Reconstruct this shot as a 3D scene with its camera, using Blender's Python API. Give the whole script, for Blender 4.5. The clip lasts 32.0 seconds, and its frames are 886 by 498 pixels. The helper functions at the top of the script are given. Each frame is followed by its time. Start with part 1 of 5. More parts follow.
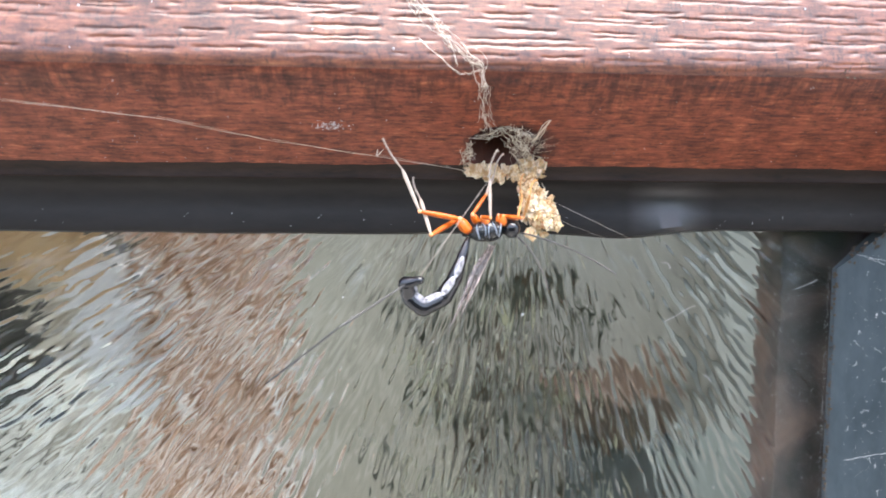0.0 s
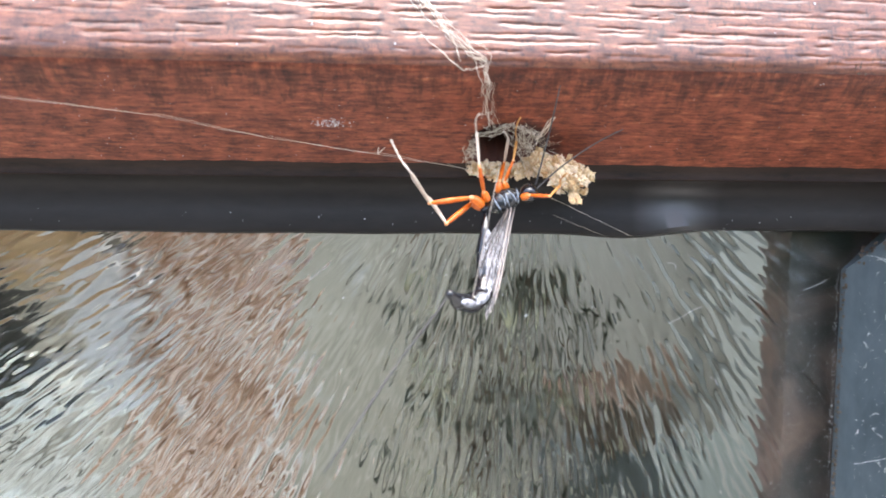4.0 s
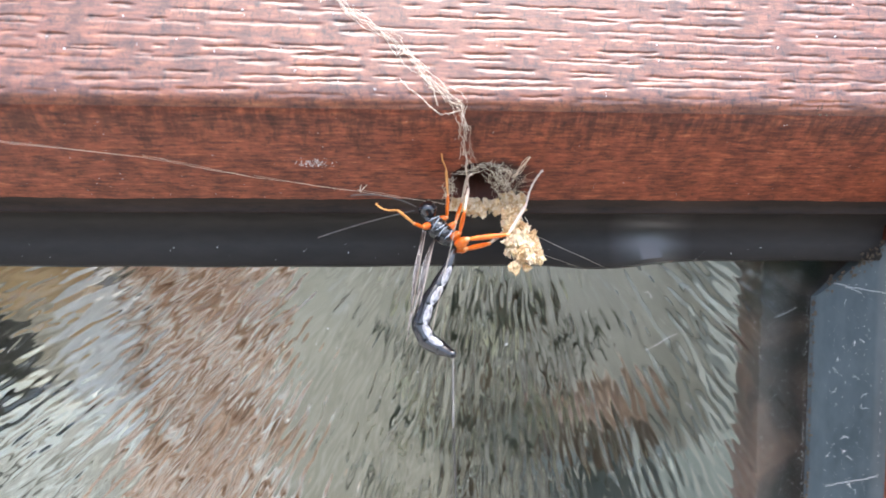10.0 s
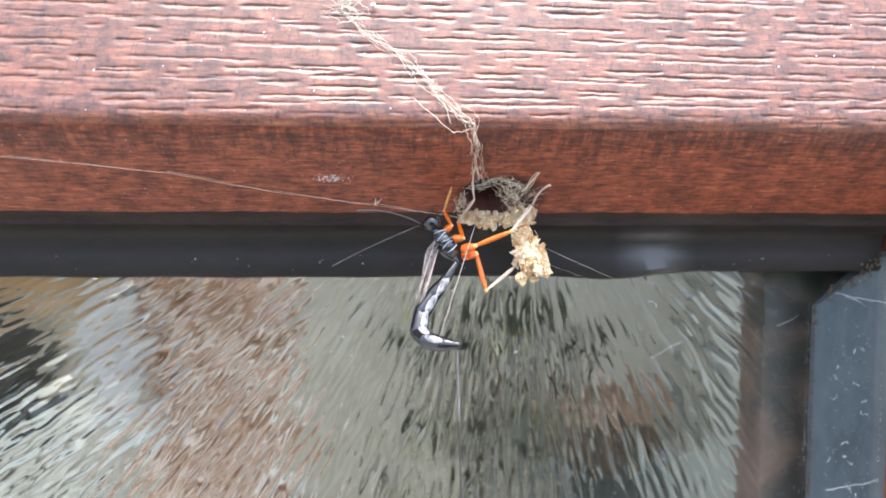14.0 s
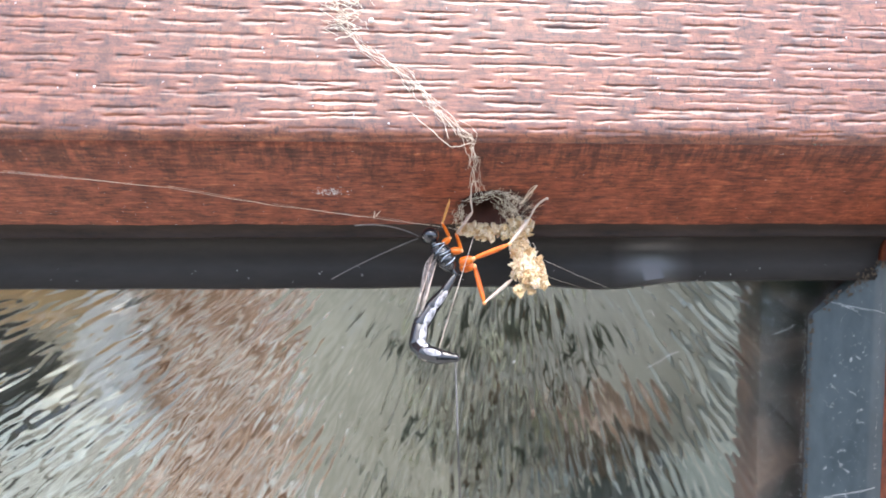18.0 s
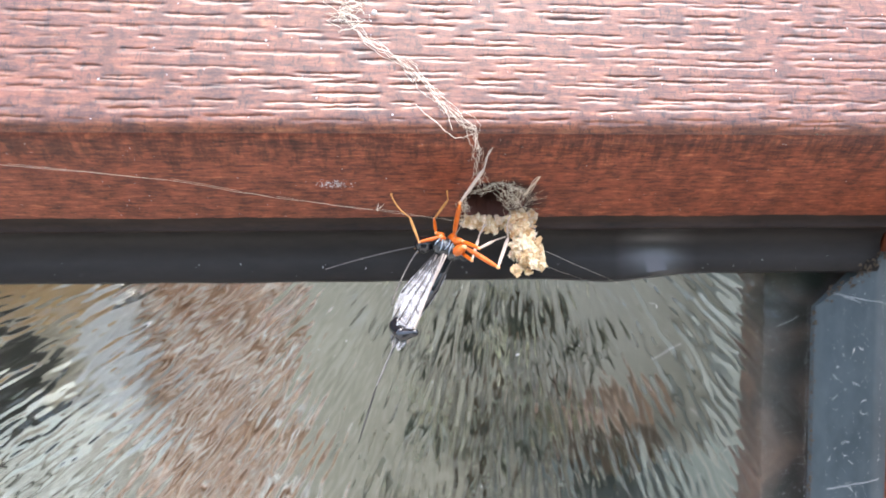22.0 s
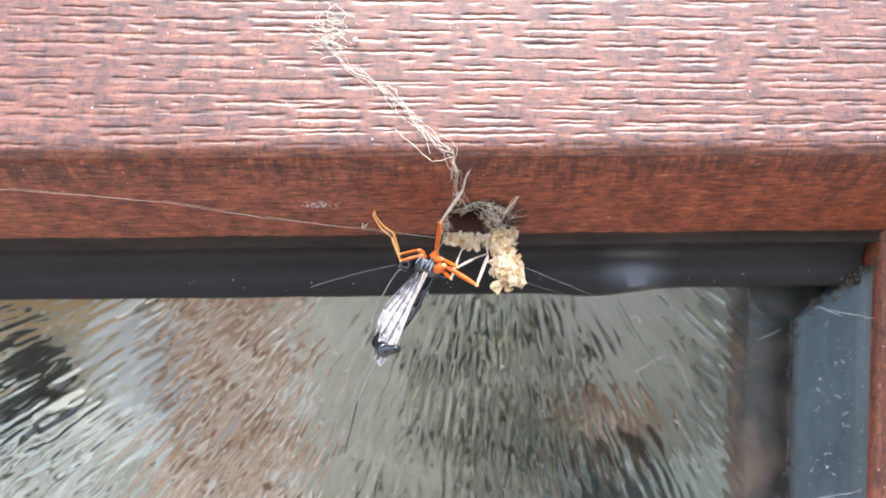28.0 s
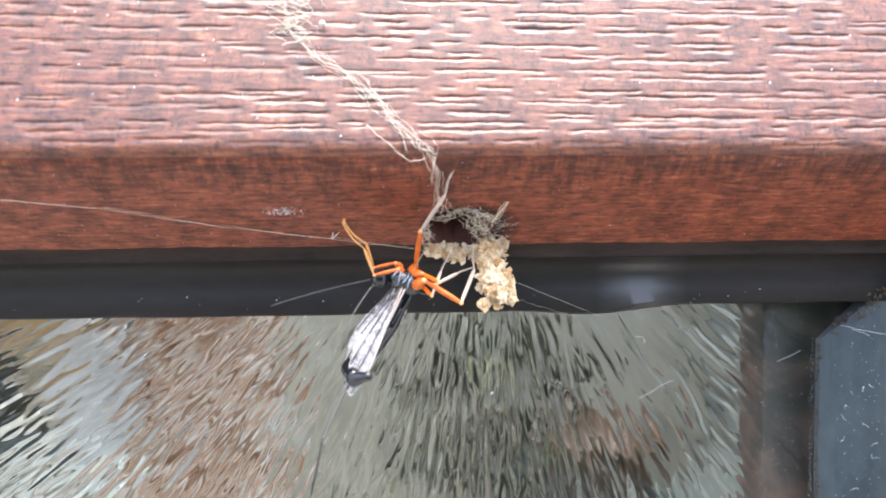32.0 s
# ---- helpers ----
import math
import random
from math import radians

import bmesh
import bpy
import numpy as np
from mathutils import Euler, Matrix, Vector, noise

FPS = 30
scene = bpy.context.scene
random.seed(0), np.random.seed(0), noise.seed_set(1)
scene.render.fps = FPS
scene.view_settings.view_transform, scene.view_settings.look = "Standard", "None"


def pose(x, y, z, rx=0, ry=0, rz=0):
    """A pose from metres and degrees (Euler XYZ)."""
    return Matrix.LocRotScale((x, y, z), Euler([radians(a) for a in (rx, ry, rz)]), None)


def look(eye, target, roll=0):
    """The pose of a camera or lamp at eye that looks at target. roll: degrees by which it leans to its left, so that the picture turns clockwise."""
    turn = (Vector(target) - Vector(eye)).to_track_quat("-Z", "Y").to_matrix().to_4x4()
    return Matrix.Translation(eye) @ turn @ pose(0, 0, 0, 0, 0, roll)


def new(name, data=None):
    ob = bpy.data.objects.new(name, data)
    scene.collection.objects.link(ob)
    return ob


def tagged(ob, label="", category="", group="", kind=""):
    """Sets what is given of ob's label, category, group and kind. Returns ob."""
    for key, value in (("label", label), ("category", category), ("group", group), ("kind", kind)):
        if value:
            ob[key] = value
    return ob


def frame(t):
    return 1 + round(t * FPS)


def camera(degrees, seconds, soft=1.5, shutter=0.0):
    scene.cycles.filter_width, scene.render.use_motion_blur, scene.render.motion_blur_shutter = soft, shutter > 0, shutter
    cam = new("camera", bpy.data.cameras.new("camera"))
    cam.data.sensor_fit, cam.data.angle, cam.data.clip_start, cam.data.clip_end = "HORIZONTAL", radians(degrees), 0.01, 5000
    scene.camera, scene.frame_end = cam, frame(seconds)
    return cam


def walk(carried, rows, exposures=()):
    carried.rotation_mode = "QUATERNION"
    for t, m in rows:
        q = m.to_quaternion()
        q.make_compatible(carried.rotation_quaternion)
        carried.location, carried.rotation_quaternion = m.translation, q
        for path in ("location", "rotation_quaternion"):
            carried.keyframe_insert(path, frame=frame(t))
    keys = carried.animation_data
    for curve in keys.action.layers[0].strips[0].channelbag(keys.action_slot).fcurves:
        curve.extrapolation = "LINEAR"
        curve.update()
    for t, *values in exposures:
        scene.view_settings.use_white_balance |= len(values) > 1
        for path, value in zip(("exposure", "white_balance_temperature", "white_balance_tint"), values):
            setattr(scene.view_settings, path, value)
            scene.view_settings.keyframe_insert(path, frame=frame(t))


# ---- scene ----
MM = 0.001
# the top rail's face leans back; it, the nest and the wasp are drawn in its own frame
LEAN = Matrix.Rotation(radians(-15.3), 4, "X")

# ---- camera ----
cam = camera(64.92, 32.0, soft=1.7)
cam.data.dof.use_dof = True
cam.data.dof.focus_distance = 0.060
cam.data.dof.aperture_fstop = cam.data.lens / 1.1
PATH = [
    (0, -0.00713, -0.05302, -0.00944, 85.714, -0.460, -4.017),
    (0.5, -0.00686, -0.05294, -0.00929, 85.621, -0.503, -3.849),
    (1, -0.00723, -0.05280, -0.00964, 85.818, -0.514, -3.918),
    (1.5, -0.00710, -0.05287, -0.00945, 85.821, -0.552, -3.773),
    (2, -0.00723, -0.05272, -0.00941, 85.867, -0.545, -3.783),
    (2.5, -0.00742, -0.05243, -0.00948, 85.757, -0.485, -3.827),
    (3, -0.00740, -0.05226, -0.00958, 85.813, -0.541, -3.726),
    (3.5, -0.00729, -0.05200, -0.00965, 85.897, -0.554, -3.718),
    (4, -0.00713, -0.05193, -0.00973, 85.895, -0.475, -3.912),
    (4.5, -0.00661, -0.05189, -0.00900, 85.784, -0.441, -4.078),
    (6.5, -0.00681, -0.05192, -0.00861, 86.052, -0.315, -4.302),
    (7, -0.00680, -0.05180, -0.00872, 86.133, -0.298, -4.351),
    (7.5, -0.00679, -0.05164, -0.00862, 86.003, -0.326, -4.363),
    (8, -0.00680, -0.05155, -0.00882, 86.140, -0.251, -4.341),
    (8.5, -0.00679, -0.05147, -0.00903, 86.387, -0.229, -4.384),
    (9, -0.00677, -0.05138, -0.00887, 86.351, -0.210, -4.394),
    (9.5, -0.00698, -0.05152, -0.00847, 86.403, -0.193, -4.505),
    (10, -0.00618, -0.05380, -0.00729, 86.489, -0.204, -4.482),
    (10.5, -0.00657, -0.05531, -0.00651, 86.429, -0.199, -4.407),
    (11, -0.00675, -0.05583, -0.00655, 86.536, -0.144, -4.383),
    (11.5, -0.00673, -0.05557, -0.00677, 86.627, -0.172, -4.437),
    (12, -0.00649, -0.05587, -0.00596, 86.461, -0.166, -4.307),
    (12.5, -0.00689, -0.05586, -0.00635, 86.616, -0.152, -4.292),
    (13, -0.00691, -0.05583, -0.00599, 86.458, -0.182, -4.244),
    (13.5, -0.00693, -0.05584, -0.00607, 86.531, -0.186, -4.176),
    (14, -0.00700, -0.05586, -0.00631, 86.653, -0.191, -4.104),
    (14.5, -0.00739, -0.05744, -0.00581, 86.453, -0.138, -4.279),
    (16.5, -0.00742, -0.05619, -0.00608, 86.640, -0.179, -4.079),
    (17, -0.00745, -0.05627, -0.00589, 86.704, -0.087, -4.123),
    (17.5, -0.00710, -0.05634, -0.00517, 86.573, -0.075, -4.148),
    (18, -0.00689, -0.05621, -0.00503, 86.498, -0.034, -4.116),
    (18.5, -0.00679, -0.05616, -0.00512, 86.620, -0.015, -4.110),
    (19, -0.00668, -0.05611, -0.00511, 86.636, 0.073, -4.131),
    (19.5, -0.00680, -0.05580, -0.00567, 86.822, 0.133, -4.208),
    (20, -0.00712, -0.05624, -0.00514, 86.722, 0.090, -4.272),
    (20.5, -0.00698, -0.05665, -0.00486, 86.704, 0.109, -4.126),
    (21, -0.00695, -0.05637, -0.00525, 86.797, 0.119, -4.181),
    (21.5, -0.00714, -0.05622, -0.00598, 86.913, 0.180, -4.160),
    (22, -0.00733, -0.05635, -0.00608, 86.822, 0.264, -4.226),
    (22.5, -0.00746, -0.05637, -0.00617, 86.841, 0.265, -4.307),
    (23, -0.00755, -0.05699, -0.00571, 86.824, 0.242, -4.250),
    (23.5, -0.00748, -0.05735, -0.00532, 86.924, 0.264, -4.215),
    (24, -0.00762, -0.05691, -0.00582, 86.997, 0.271, -4.270),
    (24.5, -0.00723, -0.05697, -0.00592, 86.887, 0.300, -4.100),
    (25, -0.00720, -0.05725, -0.00578, 86.950, 0.340, -4.129),
    (25.5, -0.00734, -0.05702, -0.00620, 86.847, 0.367, -4.096),
    (27.5, -0.00675, -0.05536, -0.00488, 86.741, 0.538, -2.505),
    (28, -0.00399, -0.05839, -0.00403, 86.489, 0.493, -2.574),
    (28.5, -0.00324, -0.06098, -0.00491, 86.593, 0.604, -1.932),
    (29, -0.00342, -0.06217, -0.00513, 86.630, 0.858, -1.543),
    (29.5, -0.00321, -0.06342, -0.00561, 86.790, 1.015, -1.324),
    (30, -0.00315, -0.06327, -0.00488, 86.747, 1.081, -0.982),
    (30.5, -0.00514, -0.05871, -0.00493, 86.900, 0.587, -0.769),
    (31, -0.00422, -0.05272, -0.00626, 87.365, 0.291, -1.891),
    (31.5, -0.00235, -0.04967, -0.00438, 87.274, 0.460, -3.144),
    (32, -0.00258, -0.05096, -0.00438, 87.407, 0.563, -3.093),
]
walk(cam, [(t, pose(x, y, z, rx, ry, rz)) for t, x, y, z, rx, ry, rz in PATH])

# ---- world and light: bright overcast ----
world = bpy.data.worlds.new("overcast_sky")
scene.world = world
world.use_nodes = True
wn = world.node_tree
sky = wn.nodes.new("ShaderNodeTexSky")
sky.sky_type = "NISHITA"
sky.sun_disc = False
sky.sun_elevation = radians(80)
sky.sun_rotation = radians(166)
sky.dust_density = 5.0
sky.air_density = 1.0
wn.links.new(sky.outputs["Color"], wn.nodes["Background"].inputs["Color"])
wn.nodes["Background"].inputs["Strength"].default_value = 0.15
sun_data = bpy.data.lights.new("sun", "SUN")
sun_data.energy = 0.98
sun_data.angle = radians(55)
sun_data.color = (0.8, 0.91, 1.0)
sun = new("sun", sun_data)
sun.matrix_world = look((0.16, -0.16, 0.96), (0, 0, 0))
scene.view_settings.exposure = 2.57

# ---- materials ----
def shader(name):
    m = bpy.data.materials.new(name)
    m.use_nodes = True
    t = m.node_tree
    return m, t, t.nodes["Principled BSDF"]


def coords(t, scale):
    """Object coordinates in millimetres, stretched by scale."""
    c = t.nodes.new("ShaderNodeTexCoord")
    mp = t.nodes.new("ShaderNodeMapping")
    mp.inputs["Scale"].default_value = [1000 * s for s in scale]
    t.links.new(c.outputs["Object"], mp.inputs["Vector"])
    return mp.outputs["Vector"]


def noise_of(t, vec, scale, detail=4.0, rough=0.6, warp=0.0):
    n = t.nodes.new("ShaderNodeTexNoise")
    n.inputs["Scale"].default_value = scale
    n.inputs["Detail"].default_value = detail
    n.inputs["Roughness"].default_value = rough
    n.inputs["Distortion"].default_value = warp
    t.links.new(vec, n.inputs["Vector"])
    return n.outputs["Fac"]


def ramp(t, fac, stops):
    r = t.nodes.new("ShaderNodeValToRGB")
    els = r.color_ramp.elements
    while len(els) < len(stops):
        els.new(0.5)
    for e, (p, c) in zip(els, stops):
        e.position = p
        e.color = (*c, 1) if len(c) == 3 else c
    t.links.new(fac, r.inputs["Fac"])
    return r.outputs["Color"]


def blend(t, fac, a, b, mode="MIX"):
    n = t.nodes.new("ShaderNodeMix")
    n.data_type = "RGBA"
    n.blend_type = mode
    for sock, v in ((n.inputs[0], fac), (n.inputs[6], a), (n.inputs[7], b)):
        if isinstance(v, (int, float)):
            sock.default_value = v
        elif isinstance(v, tuple):
            sock.default_value = (*v, 1)
        else:
            t.links.new(v, sock)
    return n.outputs[2]


def bump(t, b, fac, strength, mm):
    n = t.nodes.new("ShaderNodeBump")
    n.inputs["Strength"].default_value = strength
    n.inputs["Distance"].default_value = mm * MM
    t.links.new(fac, n.inputs["Height"])
    t.links.new(n.outputs["Normal"], b.inputs["Normal"])


def spotted(name, dark, light, rough, grain=(1, 1, 1), scale=1.0, metal=0.0, relief=0.0, big=0.15, coat=0.0, sss=0.0):
    """A material that varies at two scales between a dark and a light colour."""
    m, t, b = shader(name)
    v = coords(t, grain)
    fine = noise_of(t, v, scale, 6.0, 0.65)
    wide = noise_of(t, v, scale * big, 3.0, 0.5)
    both = blend(t, 0.5, fine, wide)
    t.links.new(ramp(t, both, [(0.32, dark), (0.68, light)]), b.inputs["Base Color"])
    t.links.new(ramp(t, fine, [(0.2, (rough * 0.75,) * 3), (0.8, (min(1, rough * 1.25),) * 3)]), b.inputs["Roughness"])
    b.inputs["Metallic"].default_value = metal
    b.inputs["Coat Weight"].default_value = coat
    b.inputs["Coat Roughness"].default_value = 0.12
    b.inputs["Subsurface Weight"].default_value = sss
    b.inputs["Subsurface Radius"].default_value = (0.0004, 0.0002, 0.0001)
    if relief:
        bump(t, b, fine, 0.6, relief)
    return m


def rosewood(name, along, rough, relief, coat=0.0, fleck=(1.0, 1, 0.45), worn=0.8, green=1.0, red=1.0):
    """Red-brown foil with a printed grain: streaks along one axis, mottling, darker pores."""
    m, t, b = shader(name)
    s = (0.15, 1, 1) if along == "x" else (1, 1, 0.12)
    v = coords(t, s)
    v2 = coords(t, (1, 1, 1))
    streak = noise_of(t, v, 3.2, 7.0, 0.74, 0.3)
    mott = noise_of(t, v2, 0.45, 6.0, 0.72)
    specks = noise_of(t, coords(t, fleck), 2.4, 6.0, 0.78)
    tones = [(0.30, 0.045, 0.012, 0.008), (0.44, 0.14, 0.040, 0.019), (0.58, 0.25, 0.082, 0.036), (0.74, 0.42, 0.19, 0.085)]
    base = ramp(t, streak, [(p, (cr * red, cg * green, cb * green)) for p, cr, cg, cb in tones])
    dark = ramp(t, mott, [(0.38, (0.30, 0.27, 0.27)), (0.56, (1, 1, 1))])
    spk = ramp(t, specks, [(0.38, (0.14, 0.13, 0.14)), (0.47, (1, 1, 1))])
    c = blend(t, worn, base, dark, "MULTIPLY")
    c = blend(t, worn, c, spk, "MULTIPLY")
    t.links.new(c, b.inputs["Base Color"])
    t.links.new(ramp(t, mott, [(0.3, (rough * 1.2,) * 3), (0.7, (rough * 0.85,) * 3)]), b.inputs["Roughness"])
    b.inputs["Specular IOR Level"].default_value = 0.6
    b.inputs["Coat Weight"].default_value = coat
    b.inputs["Coat Roughness"].default_value = 0.21
    bump(t, b, streak, 0.5, relief)
    return m


def mottled(name, stops, size, rough=0.85, stretch=(1, 1, 1)):
    """Cloth or paint with soft blotches of several colours."""
    m, t, b = shader(name)
    v = coords(t, stretch)
    n = noise_of(t, v, 1.0 / size, 3.0, 0.55, 0.6)
    t.links.new(ramp(t, n, stops), b.inputs["Base Color"])
    b.inputs["Roughness"].default_value = rough
    bump(t, b, n, 0.4, 0.5)
    return m


def dirty_and_shaded(m):
    """Old rail: ragged dirt runs, the rounded edge's dim reflection painted as darkening, and a stain round the bored
    hole.
    """
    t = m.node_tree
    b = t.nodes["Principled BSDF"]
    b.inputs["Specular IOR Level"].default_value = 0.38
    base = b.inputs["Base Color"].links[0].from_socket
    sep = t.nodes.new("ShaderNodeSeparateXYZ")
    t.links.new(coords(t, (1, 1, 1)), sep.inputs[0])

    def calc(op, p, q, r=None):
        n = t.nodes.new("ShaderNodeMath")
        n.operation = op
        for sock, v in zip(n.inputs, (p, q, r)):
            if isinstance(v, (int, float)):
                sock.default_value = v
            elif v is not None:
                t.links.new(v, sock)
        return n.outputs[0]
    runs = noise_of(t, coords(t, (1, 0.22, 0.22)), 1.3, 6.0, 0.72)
    # darker towards the rounded edge: its dim reflection is put into the colour
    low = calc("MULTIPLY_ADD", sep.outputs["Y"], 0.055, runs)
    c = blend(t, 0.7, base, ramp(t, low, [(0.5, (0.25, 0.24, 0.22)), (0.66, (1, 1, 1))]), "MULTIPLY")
    dx = calc("MULTIPLY", calc("SUBTRACT", sep.outputs["X"], 2.6), 0.72)
    dy = calc("SUBTRACT", sep.outputs["Y"], 7.5)
    far = calc("SQRT", calc("ADD", calc("MULTIPLY", dx, dx), calc("MULTIPLY", dy, dy)), 0.0)
    ring = calc("MULTIPLY_ADD", noise_of(t, coords(t, (1, 1, 1)), 0.9, 5.0, 0.7), 2.2, far)
    c = blend(t, 1.0, c, ramp(t, calc("MULTIPLY", ring, 0.2), [(0.62, (0.16, 0.14, 0.14)), (0.86, (1, 1, 1))]), "MULTIPLY")
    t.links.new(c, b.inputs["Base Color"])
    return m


M = {
    "face": rosewood("embossed_rosewood_foil", "x", 0.5, 0.04, 0.46, worn=0.75, green=0.8, red=0.82),
    "chamfer": dirty_and_shaded(rosewood("smooth_rosewood_foil", "x", 0.46, 0.04, 0.0, (0.45, 1, 1), 0.6, 0.99, 1.22)),
    # dark brown that paints the shade on the lip below the chamfer
    "edge": spotted("lip_shade_brown", (0.008, 0.0055, 0.004), (0.052, 0.033, 0.024), 0.75, (0.25, 1, 1), 3.5, relief=0.05),
    "side": rosewood("rosewood_foil_upright", "z", 0.4, 0.05, green=0.85),
    "bore": spotted("bored_plastic", (0.07, 0.022, 0.014), (0.16, 0.055, 0.035), 0.7, scale=1.5, relief=0.05),
    "gasket": spotted("black_rubber", (0.014, 0.012, 0.0108), (0.026, 0.0225, 0.02), 0.5, (0.3, 1, 1), 1.2, relief=0.01),
    # same rubber as the gasket above; the sky's reflection is mixed into its colour
    "strip": spotted("sky_sheen_rubber", (0.034, 0.046, 0.053), (0.075, 0.094, 0.104), 0.36, (1, 1, 0.4), 0.9, relief=0.01),
    "spacer": mottled("mottled_brown_spacer", [(0.34, (0.04, 0.038, 0.038)), (0.5, (0.09, 0.068, 0.06)), (0.66, (0.21, 0.13, 0.1))], 9.0, 0.45),
    "frass": spotted("pale_frass", (0.62, 0.4, 0.19), (0.96, 0.86, 0.68), 0.85, scale=2.4, relief=0.3, big=0.3, sss=0.12),
    "silk": spotted("dusty_silk", (0.66, 0.55, 0.42), (0.93, 0.86, 0.73), 0.75, scale=3.0),
    "nest_silk": spotted("brown_dusty_silk", (0.5, 0.39, 0.27), (0.95, 0.86, 0.7), 0.8, scale=1.2),
    "dust": spotted("white_dust", (0.45, 0.45, 0.45), (0.85, 0.85, 0.83), 0.7, scale=3.0),
    "dirt": spotted("brown_dirt", (0.03, 0.022, 0.015), (0.12, 0.085, 0.055), 0.9, scale=2.0, relief=0.1),
    "black": spotted("glossy_black_chitin", (0.004, 0.004, 0.005), (0.014, 0.014, 0.018), 0.16, scale=3.0, relief=0.04, coat=0.5),
    "thorax": spotted("blue_black_chitin", (0.003, 0.0035, 0.005), (0.014, 0.017, 0.022), 0.16, scale=1.8, relief=0.35, coat=0.8),
    "belly": spotted("pale_belly_membrane", (0.02, 0.02, 0.025), (0.64, 0.63, 0.67), 0.3, scale=3.0, relief=0.25, big=0.5),
    # pale blue colour that paints the glints along the black thorax's ridges
    "ridge": spotted("glint_painted_ridge", (0.03, 0.036, 0.045), (0.5, 0.55, 0.62), 0.2, scale=3.0, relief=0.05),
    "orange": spotted("orange_chitin", (0.42, 0.05, 0.002), (0.86, 0.22, 0.015), 0.33, scale=1.8, relief=0.06, coat=0.15, sss=0.2),
    "knuckle": spotted("pale_orange_joint", (0.7, 0.2, 0.04), (0.92, 0.5, 0.24), 0.3, scale=3.0, coat=0.3),
    "amber": spotted("amber_chitin", (0.42, 0.16, 0.03), (0.7, 0.36, 0.12), 0.4, scale=1.5, sss=0.1),
    "shin": spotted("beige_grey_chitin", (0.36, 0.27, 0.205), (0.66, 0.54, 0.44), 0.4, scale=2.0),
    "foot": spotted("grey_brown_chitin", (0.3, 0.235, 0.185), (0.58, 0.48, 0.4), 0.45, scale=2.0),
    "feeler": spotted("dark_grey_antenna", (0.018, 0.016, 0.015), (0.09, 0.08, 0.075), 0.6, (3, 1, 1), 2.5),
    "needle": spotted("brown_needle", (0.25, 0.2, 0.16), (0.5, 0.44, 0.38), 0.3, scale=2.0),
    "sheath": spotted("grey_brown_sheath", (0.026, 0.024, 0.023), (0.095, 0.09, 0.085), 0.45, (1, 1, 1), 2.0),
    "costa": spotted("pale_brown_wing_edge", (0.3, 0.23, 0.19), (0.62, 0.52, 0.46), 0.35, scale=2.0),
    "vein": spotted("dark_wing_vein", (0.015, 0.012, 0.011), (0.07, 0.05, 0.04), 0.4, scale=3.0),
    "paving": spotted("grey_paving", (0.16, 0.15, 0.14), (0.34, 0.33, 0.31), 0.85, (0.01, 0.01, 0.01), 1.0),
    "hedge": spotted("sky_block_green", (0.012, 0.02, 0.008), (0.05, 0.07, 0.03), 0.9, (0.02, 0.02, 0.02), 1.0),
    "plaster": spotted("olive_grey_plaster", (0.325, 0.33, 0.29), (0.43, 0.435, 0.39), 0.8, (0.05, 0.05, 0.05), 1.0),
    "soot": spotted("near_black_paint", (0.01, 0.01, 0.01), (0.04, 0.035, 0.03), 0.6, (0.05, 0.05, 0.05), 1.0),
    "umber": spotted("dark_brown_wood", (0.07, 0.048, 0.034), (0.17, 0.115, 0.08), 0.6, (0.02, 0.1, 0.2), 1.0),
    "teal": spotted("teal_grey_paint", (0.115, 0.136, 0.131), (0.175, 0.2, 0.195), 0.7, (0.05, 0.05, 0.05), 1.0),
    "pale_teal": spotted("pale_teal_paint", (0.166, 0.176, 0.165), (0.228, 0.239, 0.226), 0.7, (0.05, 0.05, 0.05), 1.0),
    "drab": spotted("drab_olive_paint", (0.186, 0.181, 0.16), (0.25, 0.245, 0.22), 0.7, (0.05, 0.05, 0.05), 1.0),
    "tin": spotted("blue_white_enamel", (0.5, 0.49, 0.48), (0.92, 0.91, 0.9), 0.25, (0.6, 0.6, 0.6), 1.0),
    "white": spotted("white_paint", (0.66, 0.68, 0.62), (0.82, 0.83, 0.78), 0.6, (0.05, 0.05, 0.05), 1.0),
    "ochre": spotted("ochre_cloth", (0.46, 0.3, 0.15), (0.68, 0.5, 0.3), 0.9, (0.1, 0.1, 0.1), 1.0),
}


def by_piece(name, tint):
    """Tints a material differently on each object that wears it."""
    t = M[name].node_tree
    b = t.nodes["Principled BSDF"]
    base = b.inputs["Base Color"].links[0].from_socket
    info = t.nodes.new("ShaderNodeObjectInfo")
    t.links.new(blend(t, 1.0, base, ramp(t, info.outputs["Random"], tint), "MULTIPLY"), b.inputs["Base Color"])




